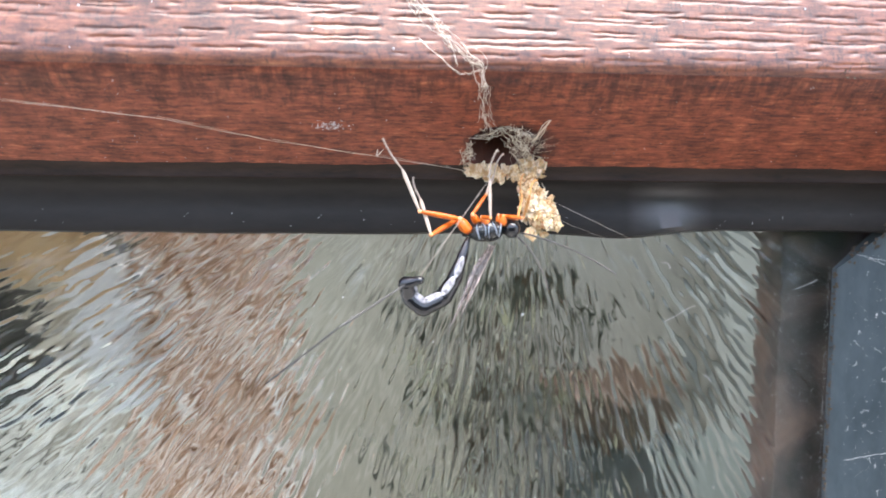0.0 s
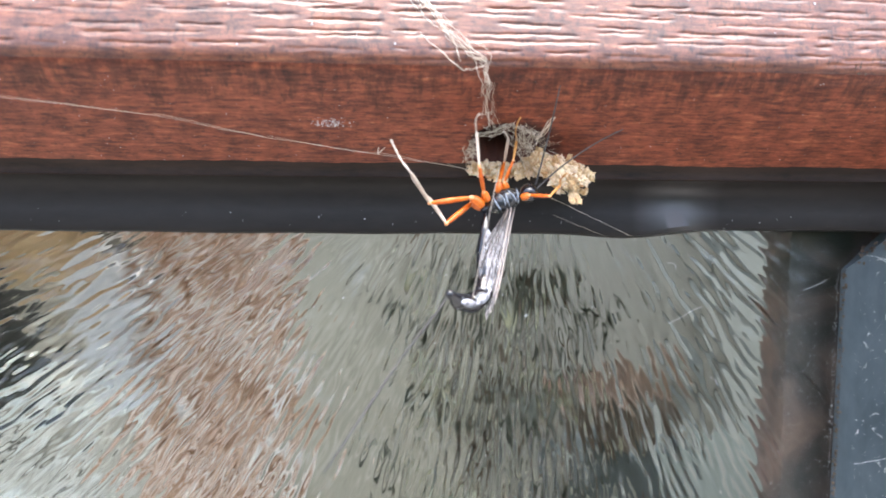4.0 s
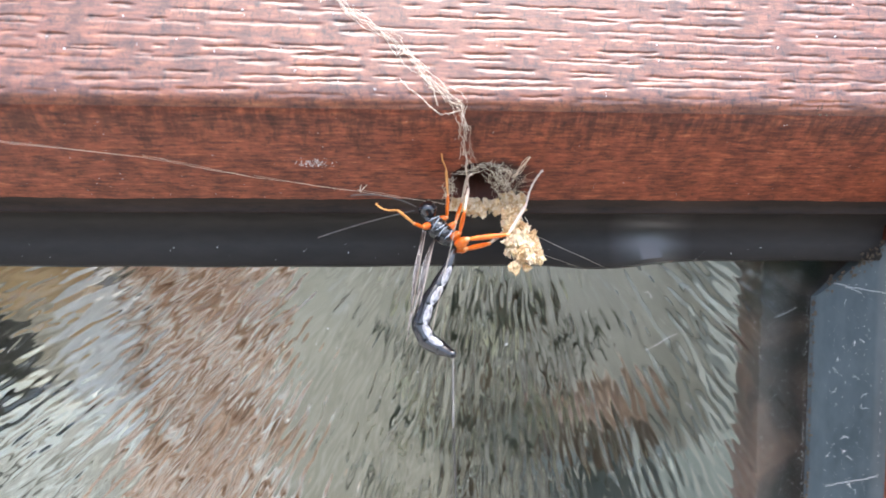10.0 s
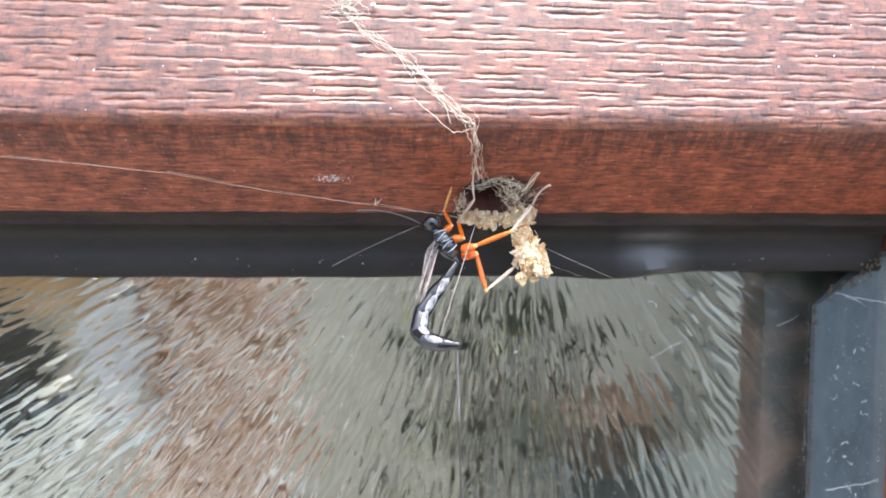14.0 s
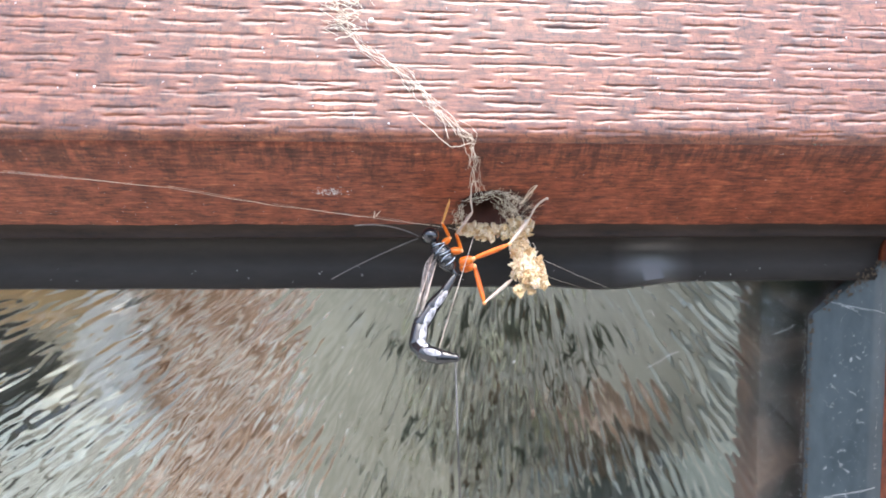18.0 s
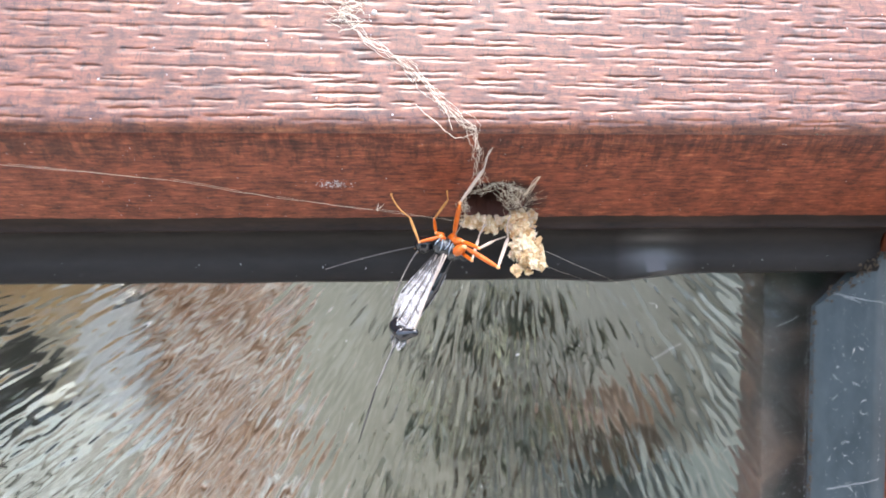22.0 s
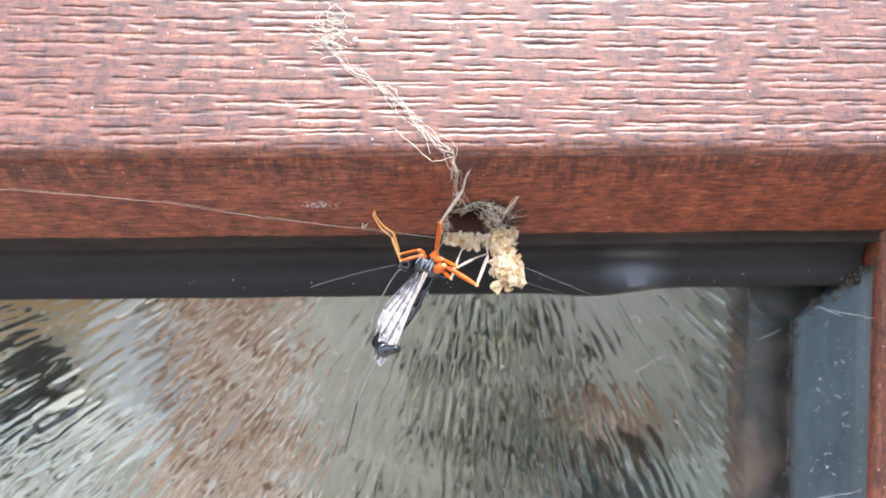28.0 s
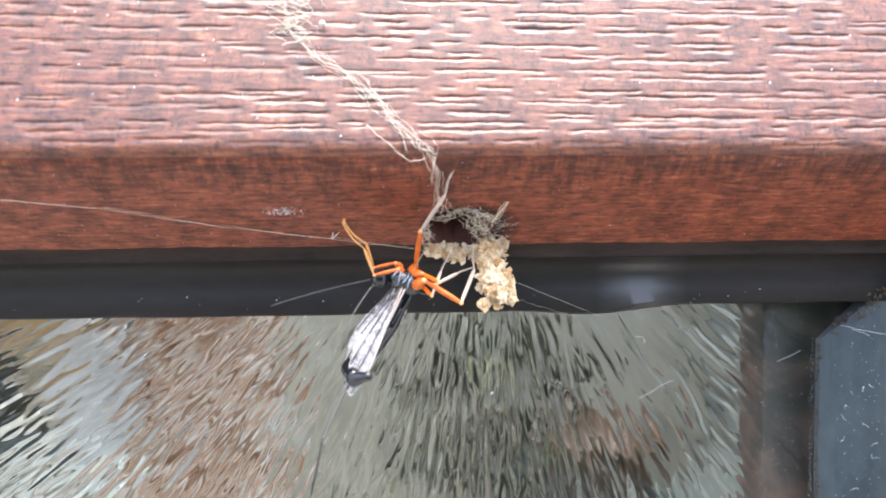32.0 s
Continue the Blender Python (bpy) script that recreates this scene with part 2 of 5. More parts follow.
def worn_smooth(m, x, reach, low, high, rough):
    """Rubber rubbed smooth round one place along the gasket: glossier there."""
    t = m.node_tree
    b = t.nodes["Principled BSDF"]
    sep = t.nodes.new("ShaderNodeSeparateXYZ")
    t.links.new(coords(t, (1, 1, 1)), sep.inputs[0])
    off = t.nodes.new("ShaderNodeMath")
    off.operation = "SUBTRACT"
    t.links.new(sep.outputs["X"], off.inputs[0])
    off.inputs[1].default_value = x
    size = t.nodes.new("ShaderNodeMath")
    size.operation = "ABSOLUTE"
    t.links.new(off.outputs[0], size.inputs[0])
    near = t.nodes.new("ShaderNodeMath")
    near.operation = "DIVIDE"
    t.links.new(size.outputs[0], near.inputs[0])
    near.inputs[1].default_value = reach * 2
    t.links.new(ramp(t, near.outputs[0], [(0.1, (high,) * 3), (0.5, (low,) * 3)]), b.inputs["Specular IOR Level"])
    t.links.new(ramp(t, near.outputs[0], [(0.1, (rough,) * 3), (0.5, (0.5,) * 3)]), b.inputs["Roughness"])


worn_smooth(M["gasket"], 18.4, 4.2, 0.2, 0.7, 0.38)
M["edge"].node_tree.nodes["Principled BSDF"].inputs["Specular IOR Level"].default_value = 0.25
by_piece("frass", [(0.0, (0.66, 0.48, 0.3)), (0.35, (0.94, 0.86, 0.72)), (0.65, (1, 1, 1))])


def clear(name, rough, tint, ior):
    m, t, b = shader(name)
    b.inputs["Base Color"].default_value = (*tint, 1)
    b.inputs["Roughness"].default_value = rough
    b.inputs["IOR"].default_value = ior
    b.inputs["Transmission Weight"].default_value = 1.0
    return m


M["glass"] = clear("obscured_glass", 0.045, (0.93, 0.97, 0.95), 1.5)


def membrane():
    """Thin clear wing skin: mostly see-through, with a silky gloss."""
    m, t, b = shader("wing_membrane")
    b.inputs["Base Color"].default_value = (0.68, 0.64, 0.64, 1)
    b.inputs["Roughness"].default_value = 0.3
    b.inputs["Specular IOR Level"].default_value = 0.5
    v = coords(t, (1, 1, 1))
    n = noise_of(t, v, 1.2, 4.0, 0.6)
    t.links.new(ramp(t, n, [(0.36, (0.1,) * 3), (0.66, (0.48,) * 3)]), b.inputs["Alpha"])
    bump(t, b, n, 0.6, 0.12)
    return m


M["wing"] = membrane()


# ---- mesh helpers (plans in millimetres) ----
def from_bm(bm, smooth=True):
    me = bpy.data.meshes.new("mesh")
    bmesh.ops.recalc_face_normals(bm, faces=bm.faces)
    bm.to_mesh(me)
    bm.free()
    if smooth:
        me.shade_smooth()
        me.set_sharp_from_angle(angle=radians(38))
    return me


def part(name, data, material, parent, label="", lean=False):
    """Links a mesh or bmesh as one object under a thing or a part; lean: drawn in the rail's frame."""
    me = from_bm(data) if isinstance(data, bmesh.types.BMesh) else data
    if not me.materials:
        me.materials.append(M[material])
    ob = new(name, me)
    ob.parent = parent
    if lean:
        ob.matrix_basis = LEAN
    if label:
        ob["label"] = label
    return ob


def thing(name, label, category, group="", kind="", at=(0, 0, 0), lean=True):
    ob = new(name)
    ob.empty_display_size = 0.001
    ob.matrix_basis = (LEAN if lean else Matrix()) @ Matrix.Translation([c * MM for c in at])
    return tagged(ob, label, category, group, kind)


def lathe(stations, sides=14, squash=1.0, bend=0.0):
    """A round body along x: stations of (x, radius) in mm; bend lowers the middle."""
    bm = bmesh.new()
    x0, x1 = stations[0][0], stations[-1][0]
    rings = []
    for x, r in stations:
        k = (x - x0) / (x1 - x0)
        dz = bend * 4 * k * (1 - k)
        rings.append([bm.verts.new((x * MM, r * math.cos(a) * MM, (r * squash * math.sin(a) + dz) * MM)) for a in [2 * math.pi * i / sides for i in range(sides)]])
    for p, q in zip(rings, rings[1:]):
        for i in range(sides):
            bm.faces.new((p[i], p[(i + 1) % sides], q[(i + 1) % sides], q[i]))
    bm.faces.new(rings[0])
    bm.faces.new(rings[-1])
    return bm


def tubes(lines, sides=4):
    """Thin tubes along polylines: each a list of points and a radius, or a radius a point, in mm."""
    verts, faces = [], []
    for pts, rad in lines:
        pts = [Vector(p) for p in pts]
        rads = rad if isinstance(rad, (list, tuple)) else [rad] * len(pts)
        start = len(verts)
        for i, p in enumerate(pts):
            d = (pts[min(i + 1, len(pts) - 1)] - pts[max(i - 1, 0)])
            d = d.normalized() if d.length else Vector((1, 0, 0))
            u = d.cross(Vector((0.31, 0.77, 0.55))).normalized()
            w = d.cross(u)
            for k in range(sides):
                a = 2 * math.pi * k / sides
                verts.append((p + (u * math.cos(a) + w * math.sin(a)) * rads[i]) * MM)
        for i in range(len(pts) - 1):
            for k in range(sides):
                a, b = start + i * sides + k, start + i * sides + (k + 1) % sides
                faces.append((a, b, b + sides, a + sides))
        faces.append(tuple(range(start, start + sides))[::-1])
        faces.append(tuple(range(len(verts) - sides, len(verts))))
    me = bpy.data.meshes.new("mesh")
    me.from_pydata(verts, [], faces)
    me.shade_smooth()
    return me


def sheet(xs, zs, heights, flip=False):
    """A relief in a plane of constant y: xs and zs in mm, heights the y of each knot."""
    nx, nz = len(xs), len(zs)
    gx, gz = np.meshgrid(xs, zs)
    co = np.stack([gx, heights, gz], -1).reshape(-1, 3) * MM
    i = np.arange(nx * nz).reshape(nz, nx)
    a, b, c, d = i[:-1, :-1].ravel(), i[:-1, 1:].ravel(), i[1:, 1:].ravel(), i[1:, :-1].ravel()
    quads = np.stack([a, b, c, d] if not flip else [a, d, c, b], -1)
    me = bpy.data.meshes.new("mesh")
    me.vertices.add(len(co))
    me.vertices.foreach_set("co", co.ravel())
    me.loops.add(quads.size)
    me.loops.foreach_set("vertex_index", quads.ravel())
    me.polygons.add(len(quads))
    me.polygons.foreach_set("loop_start", np.arange(0, quads.size, 4))
    me.update(calc_edges=True)
    me.shade_smooth()
    return me


def block(size, at, bevel=0.0, turn=0.0):
    """A box in mm with rounded edges."""
    bm = bmesh.new()
    bmesh.ops.create_cube(bm, size=1.0)
    m = Matrix.Translation([c * MM for c in at]) @ Matrix.Rotation(radians(turn), 4, "Z") @ Matrix.Diagonal([*(s * MM for s in size), 1])
    bmesh.ops.transform(bm, matrix=m, verts=bm.verts)
    if bevel:
        bmesh.ops.bevel(bm, geom=bm.edges[:], offset=bevel * MM, segments=2, profile=0.5, affect="EDGES")
    return bm


def sweep(outline, stations, axis="x"):
    """A closed outline carried along an axis. outline(s) gives the points (p, q) in mm at station s."""
    bm = bmesh.new()
    rings = []
    for s in stations:
        ring = []
        for pt in outline(s):
            if axis == "x":
                co = (s, pt[0], pt[1])
            else:
                co = (pt[0], pt[1], s if len(pt) < 3 else pt[2])
            ring.append(bm.verts.new([c * MM for c in co]))
        rings.append(ring)
    n = len(rings[0])
    for p, q in zip(rings, rings[1:]):
        for i in range(n):
            bm.faces.new((p[i], p[(i + 1) % n], q[(i + 1) % n], q[i]))
    bm.faces.new(rings[0])
    bm.faces.new(rings[-1])
    return bm


# ---- the window ----
SLOPE = -4.56 / 9.85


def grain_relief(xs, zs, seed):
    """Embossed pores: rows of long, slightly wavy dashes pressed into the foil."""
    rng = np.random.RandomState(seed)
    h = np.zeros((len(zs), len(xs)))
    gx, gz = np.meshgrid(xs, zs)
    h += 0.02 * np.sin(gx * 0.21 + 1.3) * np.cos(gz * 0.5)
    z = zs[0] + 0.35
    step = xs[1] - xs[0]
    while z < zs[-1]:
        x = xs[0] - rng.uniform(0, 8)
        while x < xs[-1]:
            length = rng.choice([rng.uniform(0.7, 2.4), rng.uniform(2.5, 6.0), rng.uniform(5.0, 11.0)], p=[0.34, 0.36, 0.30])
            zz = z + rng.normal(0, 0.17)
            i0, i1 = np.searchsorted(xs, (x, x + length))
            if i1 - i0 > 3:
                sx = xs[i0:i1]
                k = (sx - x) / length
                mid = zz - 0.012 * (sx - 5) * (zz > 3) + 0.04 * np.sin(sx * rng.uniform(0.5, 1.4) + rng.uniform(0, 6)) + 0.028 * np.sin(sx * 4.1 + rng.uniform(0, 6))
                ends = np.clip(np.minimum(k, 1 - k) * length / 0.5, 0, 1) ** 0.6
                wide = rng.uniform(0.17, 0.29) * (0.75 + 0.25 * np.sin(sx * 1.7 + rng.uniform(0, 6)))
                deep = rng.uniform(0.055, 0.12)
                dz = (zs[:, None] - mid[None, :]) / wide[None, :]
                h[:, i0:i1] = np.maximum(h[:, i0:i1], deep * ends * np.where(dz < 0, np.clip(1 + dz / 1.5, 0, 1), np.exp(-(2.0 * dz) ** 2)) + 0.02 * np.sin(gx[:, i0:i1] * 0.21 + 1.3) * np.cos(gz[:, i0:i1] * 0.5))
            x += length + rng.uniform(0.5, 3.2)
        z += rng.uniform(0.6, 0.92)
    h += rng.normal(0, 0.002, h.shape)
    return h


def rounded_corner():
    """The rail's core behind the foil: a soft curve from the face to the chamfer."""
    out = [(0.0, 2.4)]
    for k in (0.05, 0.2, 0.35, 0.5, 0.62, 0.74, 0.86):
        y, z = corner(k)
        out.append((y + 0.2 * (1 - k) * (k < 0.6), z))
    return out + [(1.2, SLOPE * 1.2)]


def corner(k):
    """A point (y, z) of the curve between the face (0) and the chamfer (1)."""
    return (-0.2 * (1 - k) ** 2 - 0.4 * k * (1 - k) + 1.2 * k * k, 1.8 * (1 - k) ** 2 + 0.186 * k * (1 - k) - 0.556 * k * k)


def holed_panel(x0, x1, y0, y1, cx, cy, rx, ry, seed):
    """A rectangle of the chamfer with a ragged round hole through it and the bore behind it."""
    rng = random.Random(seed)
    bm = bmesh.new()
    n = 56
    ring, outer, deep, lip = [], [], [], []
    norm = Vector((0, SLOPE, -1)).normalized()
    back = Vector((0, 0.906, 0.423))
    for i in range(n):
        a = 2 * math.pi * i / n
        c, s = math.cos(a), math.sin(a)
        r = 1 + rng.uniform(-0.03, 0.03)
        x, y = cx + rx * c * r, cy + ry * s * r
        ring.append(bm.verts.new(Vector((x, y, SLOPE * y)) * MM))
        p = Vector((cx + rx * c * r * 0.95, cy + ry * s * r * 0.95, SLOPE * (cy + ry * s * r * 0.95))) - norm * 0.25
        lip.append(bm.verts.new(p * MM))
        q = Vector((cx + rx * c * 0.9, cy + ry * s * 0.9, SLOPE * (cy + ry * s * 0.9))) + Vector((0, 0.25, 1)).normalized() * 7
        deep.append(bm.verts.new(q * MM))
        k = min((x1 - cx) / c if c > 1e-6 else (x0 - cx) / c if c < -1e-6 else 1e9, (y1 - cy) / s if s > 1e-6 else (y0 - cy) / s if s < -1e-6 else 1e9)
        ox, oy = cx + k * c, cy + k * s
        outer.append(bm.verts.new(Vector((ox, oy, SLOPE * oy)) * MM))
    for x in (x0, x1):
        for y in (y0, y1):
            v = min(outer, key=lambda o: (o.co.x / MM - x) ** 2 + (o.co.y / MM - y) ** 2)
            v.co = Vector((x, y, SLOPE * y)) * MM
    for i in range(n):
        j = (i + 1) % n
        bm.faces.new((ring[i], ring[j], outer[j], outer[i]))
        for f in (bm.faces.new((ring[j], ring[i], lip[i], lip[j])), bm.faces.new((lip[j], lip[i], deep[i], deep[j]))):
            f.material_index = 1
    bm.faces.new(deep).material_index = 1
    me = from_bm(bm, False)
    me.materials.append(M["chamfer"])
    me.materials.append(M["bore"])
    return me


def window():
    win = thing("window_1", "rosewood-foiled plastic window with black rubber gasket and obscured glass", "window", kind="structure", lean=False)
    # top rail, in stretches left of, round and right of the hole
    def rail(s):
        return rounded_corner() + [(9.65, SLOPE * 9.65), (9.85, -4.56), (10.05, -4.68), (10.2, -4.9), (10.25, -5.15), (10.1, -5.4), (12.2, -5.4), (12.2, -4.6), (22, -4.6), (22, 70), (0, 70)]
    for a, b in ((-260, -6.0), (9.5, 140)):
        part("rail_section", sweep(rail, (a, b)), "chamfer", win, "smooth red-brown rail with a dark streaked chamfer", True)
    mid = bmesh.new()
    def band(pts):
        rows = [[mid.verts.new(Vector((x, y, z)) * MM) for y, z in pts] for x in (-6.0, 9.5)]
        for i in range(len(pts) - 1):
            mid.faces.new((rows[0][i], rows[0][i + 1], rows[1][i + 1], rows[1][i]))
    band([(0, 70)] + rounded_corner())
    band([(9.65, SLOPE * 9.65), (9.85, -4.56), (10.05, -4.68), (10.2, -4.9), (10.25, -5.15), (10.1, -5.4), (12.2, -5.4), (12.2, -4.6), (22, -4.6), (22, 70), (0, 70)])
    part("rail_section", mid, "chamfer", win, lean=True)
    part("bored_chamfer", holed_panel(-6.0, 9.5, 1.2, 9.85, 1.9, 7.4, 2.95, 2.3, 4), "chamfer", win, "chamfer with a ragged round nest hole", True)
    # a dark strip laid over the chamfer's rounded foot paints the shade there
    def lip_shade_outline(x):
        top = 9.4 + 0.06 * math.sin(x * 0.37) + 0.04 * math.sin(x * 1.9)
        outer = [(top, SLOPE * top - 0.02), (9.83, -4.6), (10.0, -4.72), (10.14, -4.93), (10.18, -5.16), (10.06, -5.415), (10.385, -5.415), (10.385, -5.39)]
        return outer + [(10.12, -5.39), (10.27, -5.15), (10.22, -4.88), (10.07, -4.62), (9.86, -4.48), (top, SLOPE * top + 0.06)]
    for a, b in ((-260, -50), (-50, 50), (50, 140)):
        part("foil_edge", sweep(lip_shade_outline, np.linspace(a, b, 120)), "edge", win, "dark strip painting the shade on the chamfer's turned-under foot", True)
    xs, zs = np.arange(-62, 62, 0.2), np.arange(0.16, 26, 0.07)
    h = grain_relief(xs, zs, 7)
    ks = np.linspace(0, 0.8, 60)
    turn = np.interp(-zs, [-corner(k)[1] for k in ks], ks)[:, None]
    base = np.interp(-zs, [-corner(k)[1] for k in ks], [corner(k)[0] for k in ks])[:, None]
    base = base + 0.2 * (zs < 0.2)[:, None]
    part("embossed_face", sheet(xs, zs, h * (1 - turn) ** 1.5 + base), "face", win, "embossed rosewood foil with long pressed grain pores", True)

    # right-hand upright
    def upright(s):
        return [(42.1, 12.2), (42.1, 8.6), (42.35, 8.1), (48.6, 0.7), (49.3, 0.25), (50.2, 0.3), (110, 16), (110, 26), (42.1, 26)]
    part("upright_rail", sweep(upright, (-220, -0.2), "z"), "side", win, "red-brown upright rail")

    # gaskets
    def drop(x):
        wave = -0.42 * math.exp(-((x - 13.5) / 4.5) ** 2) + 0.38 / (1 + math.exp(-(x - 20) / 1.6)) + 0.06 * math.sin(x * 0.11) - 0.03 * math.sin(x * 0.5)
        return wave
    def seal(x):
        d = drop(x)
        bulge = 0.3 * math.exp(-((x - 15) / 4) ** 2) + 0.4 * math.exp(-((x - 18.6) / 1.9) ** 2)
        return [(10.4, -5.42), (11.3, -5.6), (11.95, -6.05), (12.35, -6.7), (12.62 - bulge * 0.55, -7.8), (12.7 - bulge, -9.2 + d), (12.95 - bulge, -9.58 + d), (13.5, -9.6 + d), (15.2, -8.95 + d), (15.2, -4.7), (12.3, -4.7), (12.3, -5.39), (10.4, -5.39)]
    part("top_gasket", sweep(seal, [-260, -120, -70, -50, *np.arange(-44, 38.1, 0.6), 39.0, 41.6]), "gasket", win, "black rubber glazing gasket with a wavy lower edge", True)
    def side_seal(s):
        pts = [(35.9, 12.29), (36.05, 11.8), (36.5, 11.5), (37.3, 11.25), (41.1, 10.2), (41.75, 9.7), (42.09, 9.1), (42.09, 12.29)]
        return [(x, y, s if s < -50 else -16.2 + (x - 35.9) * 0.93) for x, y in pts]
    part("side_gasket", sweep(side_seal, (-220, 0), "z"), "strip", win, "dusty rubber gasket with the sky's blue-grey sheen in its colour")

    # the pane: flat in front, pressed pattern behind, strokes fanning out from above
    xs, zs = np.arange(-64, 48, 0.125), np.arange(-48, -9.2, 0.125)
    rng = np.random.RandomState(11)
    h = np.zeros((len(zs), len(xs)))
    for _ in range(12000):
        x, z = rng.uniform(-64, 48), rng.uniform(-48, -9)
        d = Vector((x - 4.6, z - 4.2)).normalized()
        long, wide = rng.uniform(0.7, 2.1), rng.uniform(0.14, 0.25)
        amp = rng.choice([-1, 1]) * rng.uniform(0.013, 0.041)
        i0, i1 = np.searchsorted(xs, (x - 3.2 * long, x + 3.2 * long))
        j0, j1 = np.searchsorted(zs, (z - 3.2 * long, z + 3.2 * long))
        dx, dz = np.meshgrid(xs[i0:i1] - x, zs[j0:j1] - z)
        u, w = dx * d.x + dz * d.y, -dx * d.y + dz * d.x
        w = w + 0.09 * np.sin(u * 1.6 + x)
        h[j0:j1, i0:i1] += amp * np.exp(-(u / long) ** 2 / 2 - (w / wide) ** 2 / 2)
    me = sheet(xs, zs, 16.3 + h, True)
    bm = bmesh.new()
    bm.from_mesh(me)
    border = [e for e in bm.edges if e.is_boundary]
    made = bmesh.ops.extrude_edge_only(bm, edges=border)["geom"]
    for v in [g for g in made if isinstance(g, bmesh.types.BMVert)]:
        v.co.y = 12.3 * MM
    rim = [g for g in made if isinstance(g, bmesh.types.BMEdge)]
    bmesh.ops.contextual_create(bm, geom=rim)
    pane = part("pane", bm, "glass", win, "obscured glass with a fan of pressed strokes")
    pane.visible_shadow = False
    # spacer bar of the sealed unit
    part("spacer_bar", block((16, 5, 200), (40.6, 19.6, -108), 0.4), "spacer", win, "dark brown spacer bar behind the glass")
    part("spacer_bar", block((280, 11, 7), (-109, 22.5, -5.8), 0.4), "spacer", win)
    return win


window()

# ---- behind the glass ----
M["brown_print"] = mottled("brown_printed_cloth", [(0.30, (0.24, 0.12, 0.068)), (0.42, (0.58, 0.37, 0.25)), (0.51, (0.78, 0.57, 0.44)), (0.62, (0.96, 0.91, 0.86))], 4.0, stretch=(1, 1, 0.6))
M["backwall"] = mottled("blotched_olive_plaster", [(0.30, (0.2, 0.188, 0.155)), (0.5, (0.268, 0.256, 0.214)), (0.7, (0.34, 0.327, 0.284))], 22, stretch=(1.6, 1, 0.6))
M["cream"] = mottled("dark_streaked_cream_cloth", [(0.37, (0.07, 0.058, 0.05)), (0.43, (0.46, 0.42, 0.35)), (0.52, (0.66, 0.63, 0.55)), (0.7, (0.82, 0.8, 0.74))], 8.0, stretch=(0.3, 1, 1))
M["leaf_dark"] = spotted("dark_olive_leaf", (0.05, 0.055, 0.04), (0.15, 0.15, 0.11), 0.5, (0.3, 0.3, 0.3), 1.0)
M["leaf_dry"] = spotted("dry_brown_leaf", (0.08, 0.055, 0.035), (0.2, 0.145, 0.095), 0.6, (0.3, 0.3, 0.3), 1.0)
M["leaf_pale"] = spotted("pale_yellow_green_leaf", (0.4, 0.4, 0.28), (0.66, 0.65, 0.51), 0.5, (0.3, 0.3, 0.3), 1.0)
M["leaf_grey"] = spotted("silver_grey_leaf", (0.34, 0.34, 0.3), (0.55, 0.56, 0.5), 0.6, (0.3, 0.3, 0.3), 1.0)



def interior():
    tagged(part("wall_back", block((1600, 20, 1510), (0, 330, -495), 2), "backwall", None), "olive-grey plaster wall behind the window", "wall", kind="structure")
    # this ceiling is unseen; its depth sets how much sky light gets in
    tagged(part("ceiling", block((1600, 110, 20), (0, 277, 240), 2), "plaster", None), "unseen plain ceiling added to cut the sky light behind the window", "ceiling", kind="structure")
    # added house wall, out of view; its top block also shades the room
    for size, at in (((1600, 40, 200), (0, 22, 170)), ((1600, 40, 1030), (0, 22, -735)), ((540, 40, 290), (-530, 22, -75)), ((690, 40, 290), (455, 22, -75))):
        tagged(part("wall_front", block(size, at, 1), "plaster", None), "unseen plain rendered house wall added round the window", "wall", kind="structure")
    def hanging(name, label, category, x0, x1, z0, z1, y, mat, folds, deep):
        xs, zs = np.linspace(x0, x1, 90), np.linspace(z0, z1, 40)
        gx, gz = np.meshgrid(xs, zs)
        k = (gx - x0) / (x1 - x0)
        yy = y + deep * np.sin(k * folds * 2 * math.pi + 0.5 * np.sin(gz * 0.03))
        ob = part(name, sheet(xs, zs, yy), mat, None)
        md = ob.modifiers.new("thickness", "SOLIDIFY")
        md.thickness = 1.2 * MM
        return tagged(ob, label, category)
    hanging("curtain", "brown printed cloth curtain hanging behind obscured glass", "curtain", -53, -25, -220, 40, 76, "brown_print", 4.5, 2.0)
    hanging("curtain", "cream cloth curtain with dark streaks hanging beside the brown one", "curtain", -150, -53, -220, 40, 90, "cream", 5.5, 2.0)
    hanging("curtain", "short ochre cloth hanging before the cream curtain", "curtain", -104, -60, -25, 40, 72, "ochre", 3.5, 1.5)


interior()


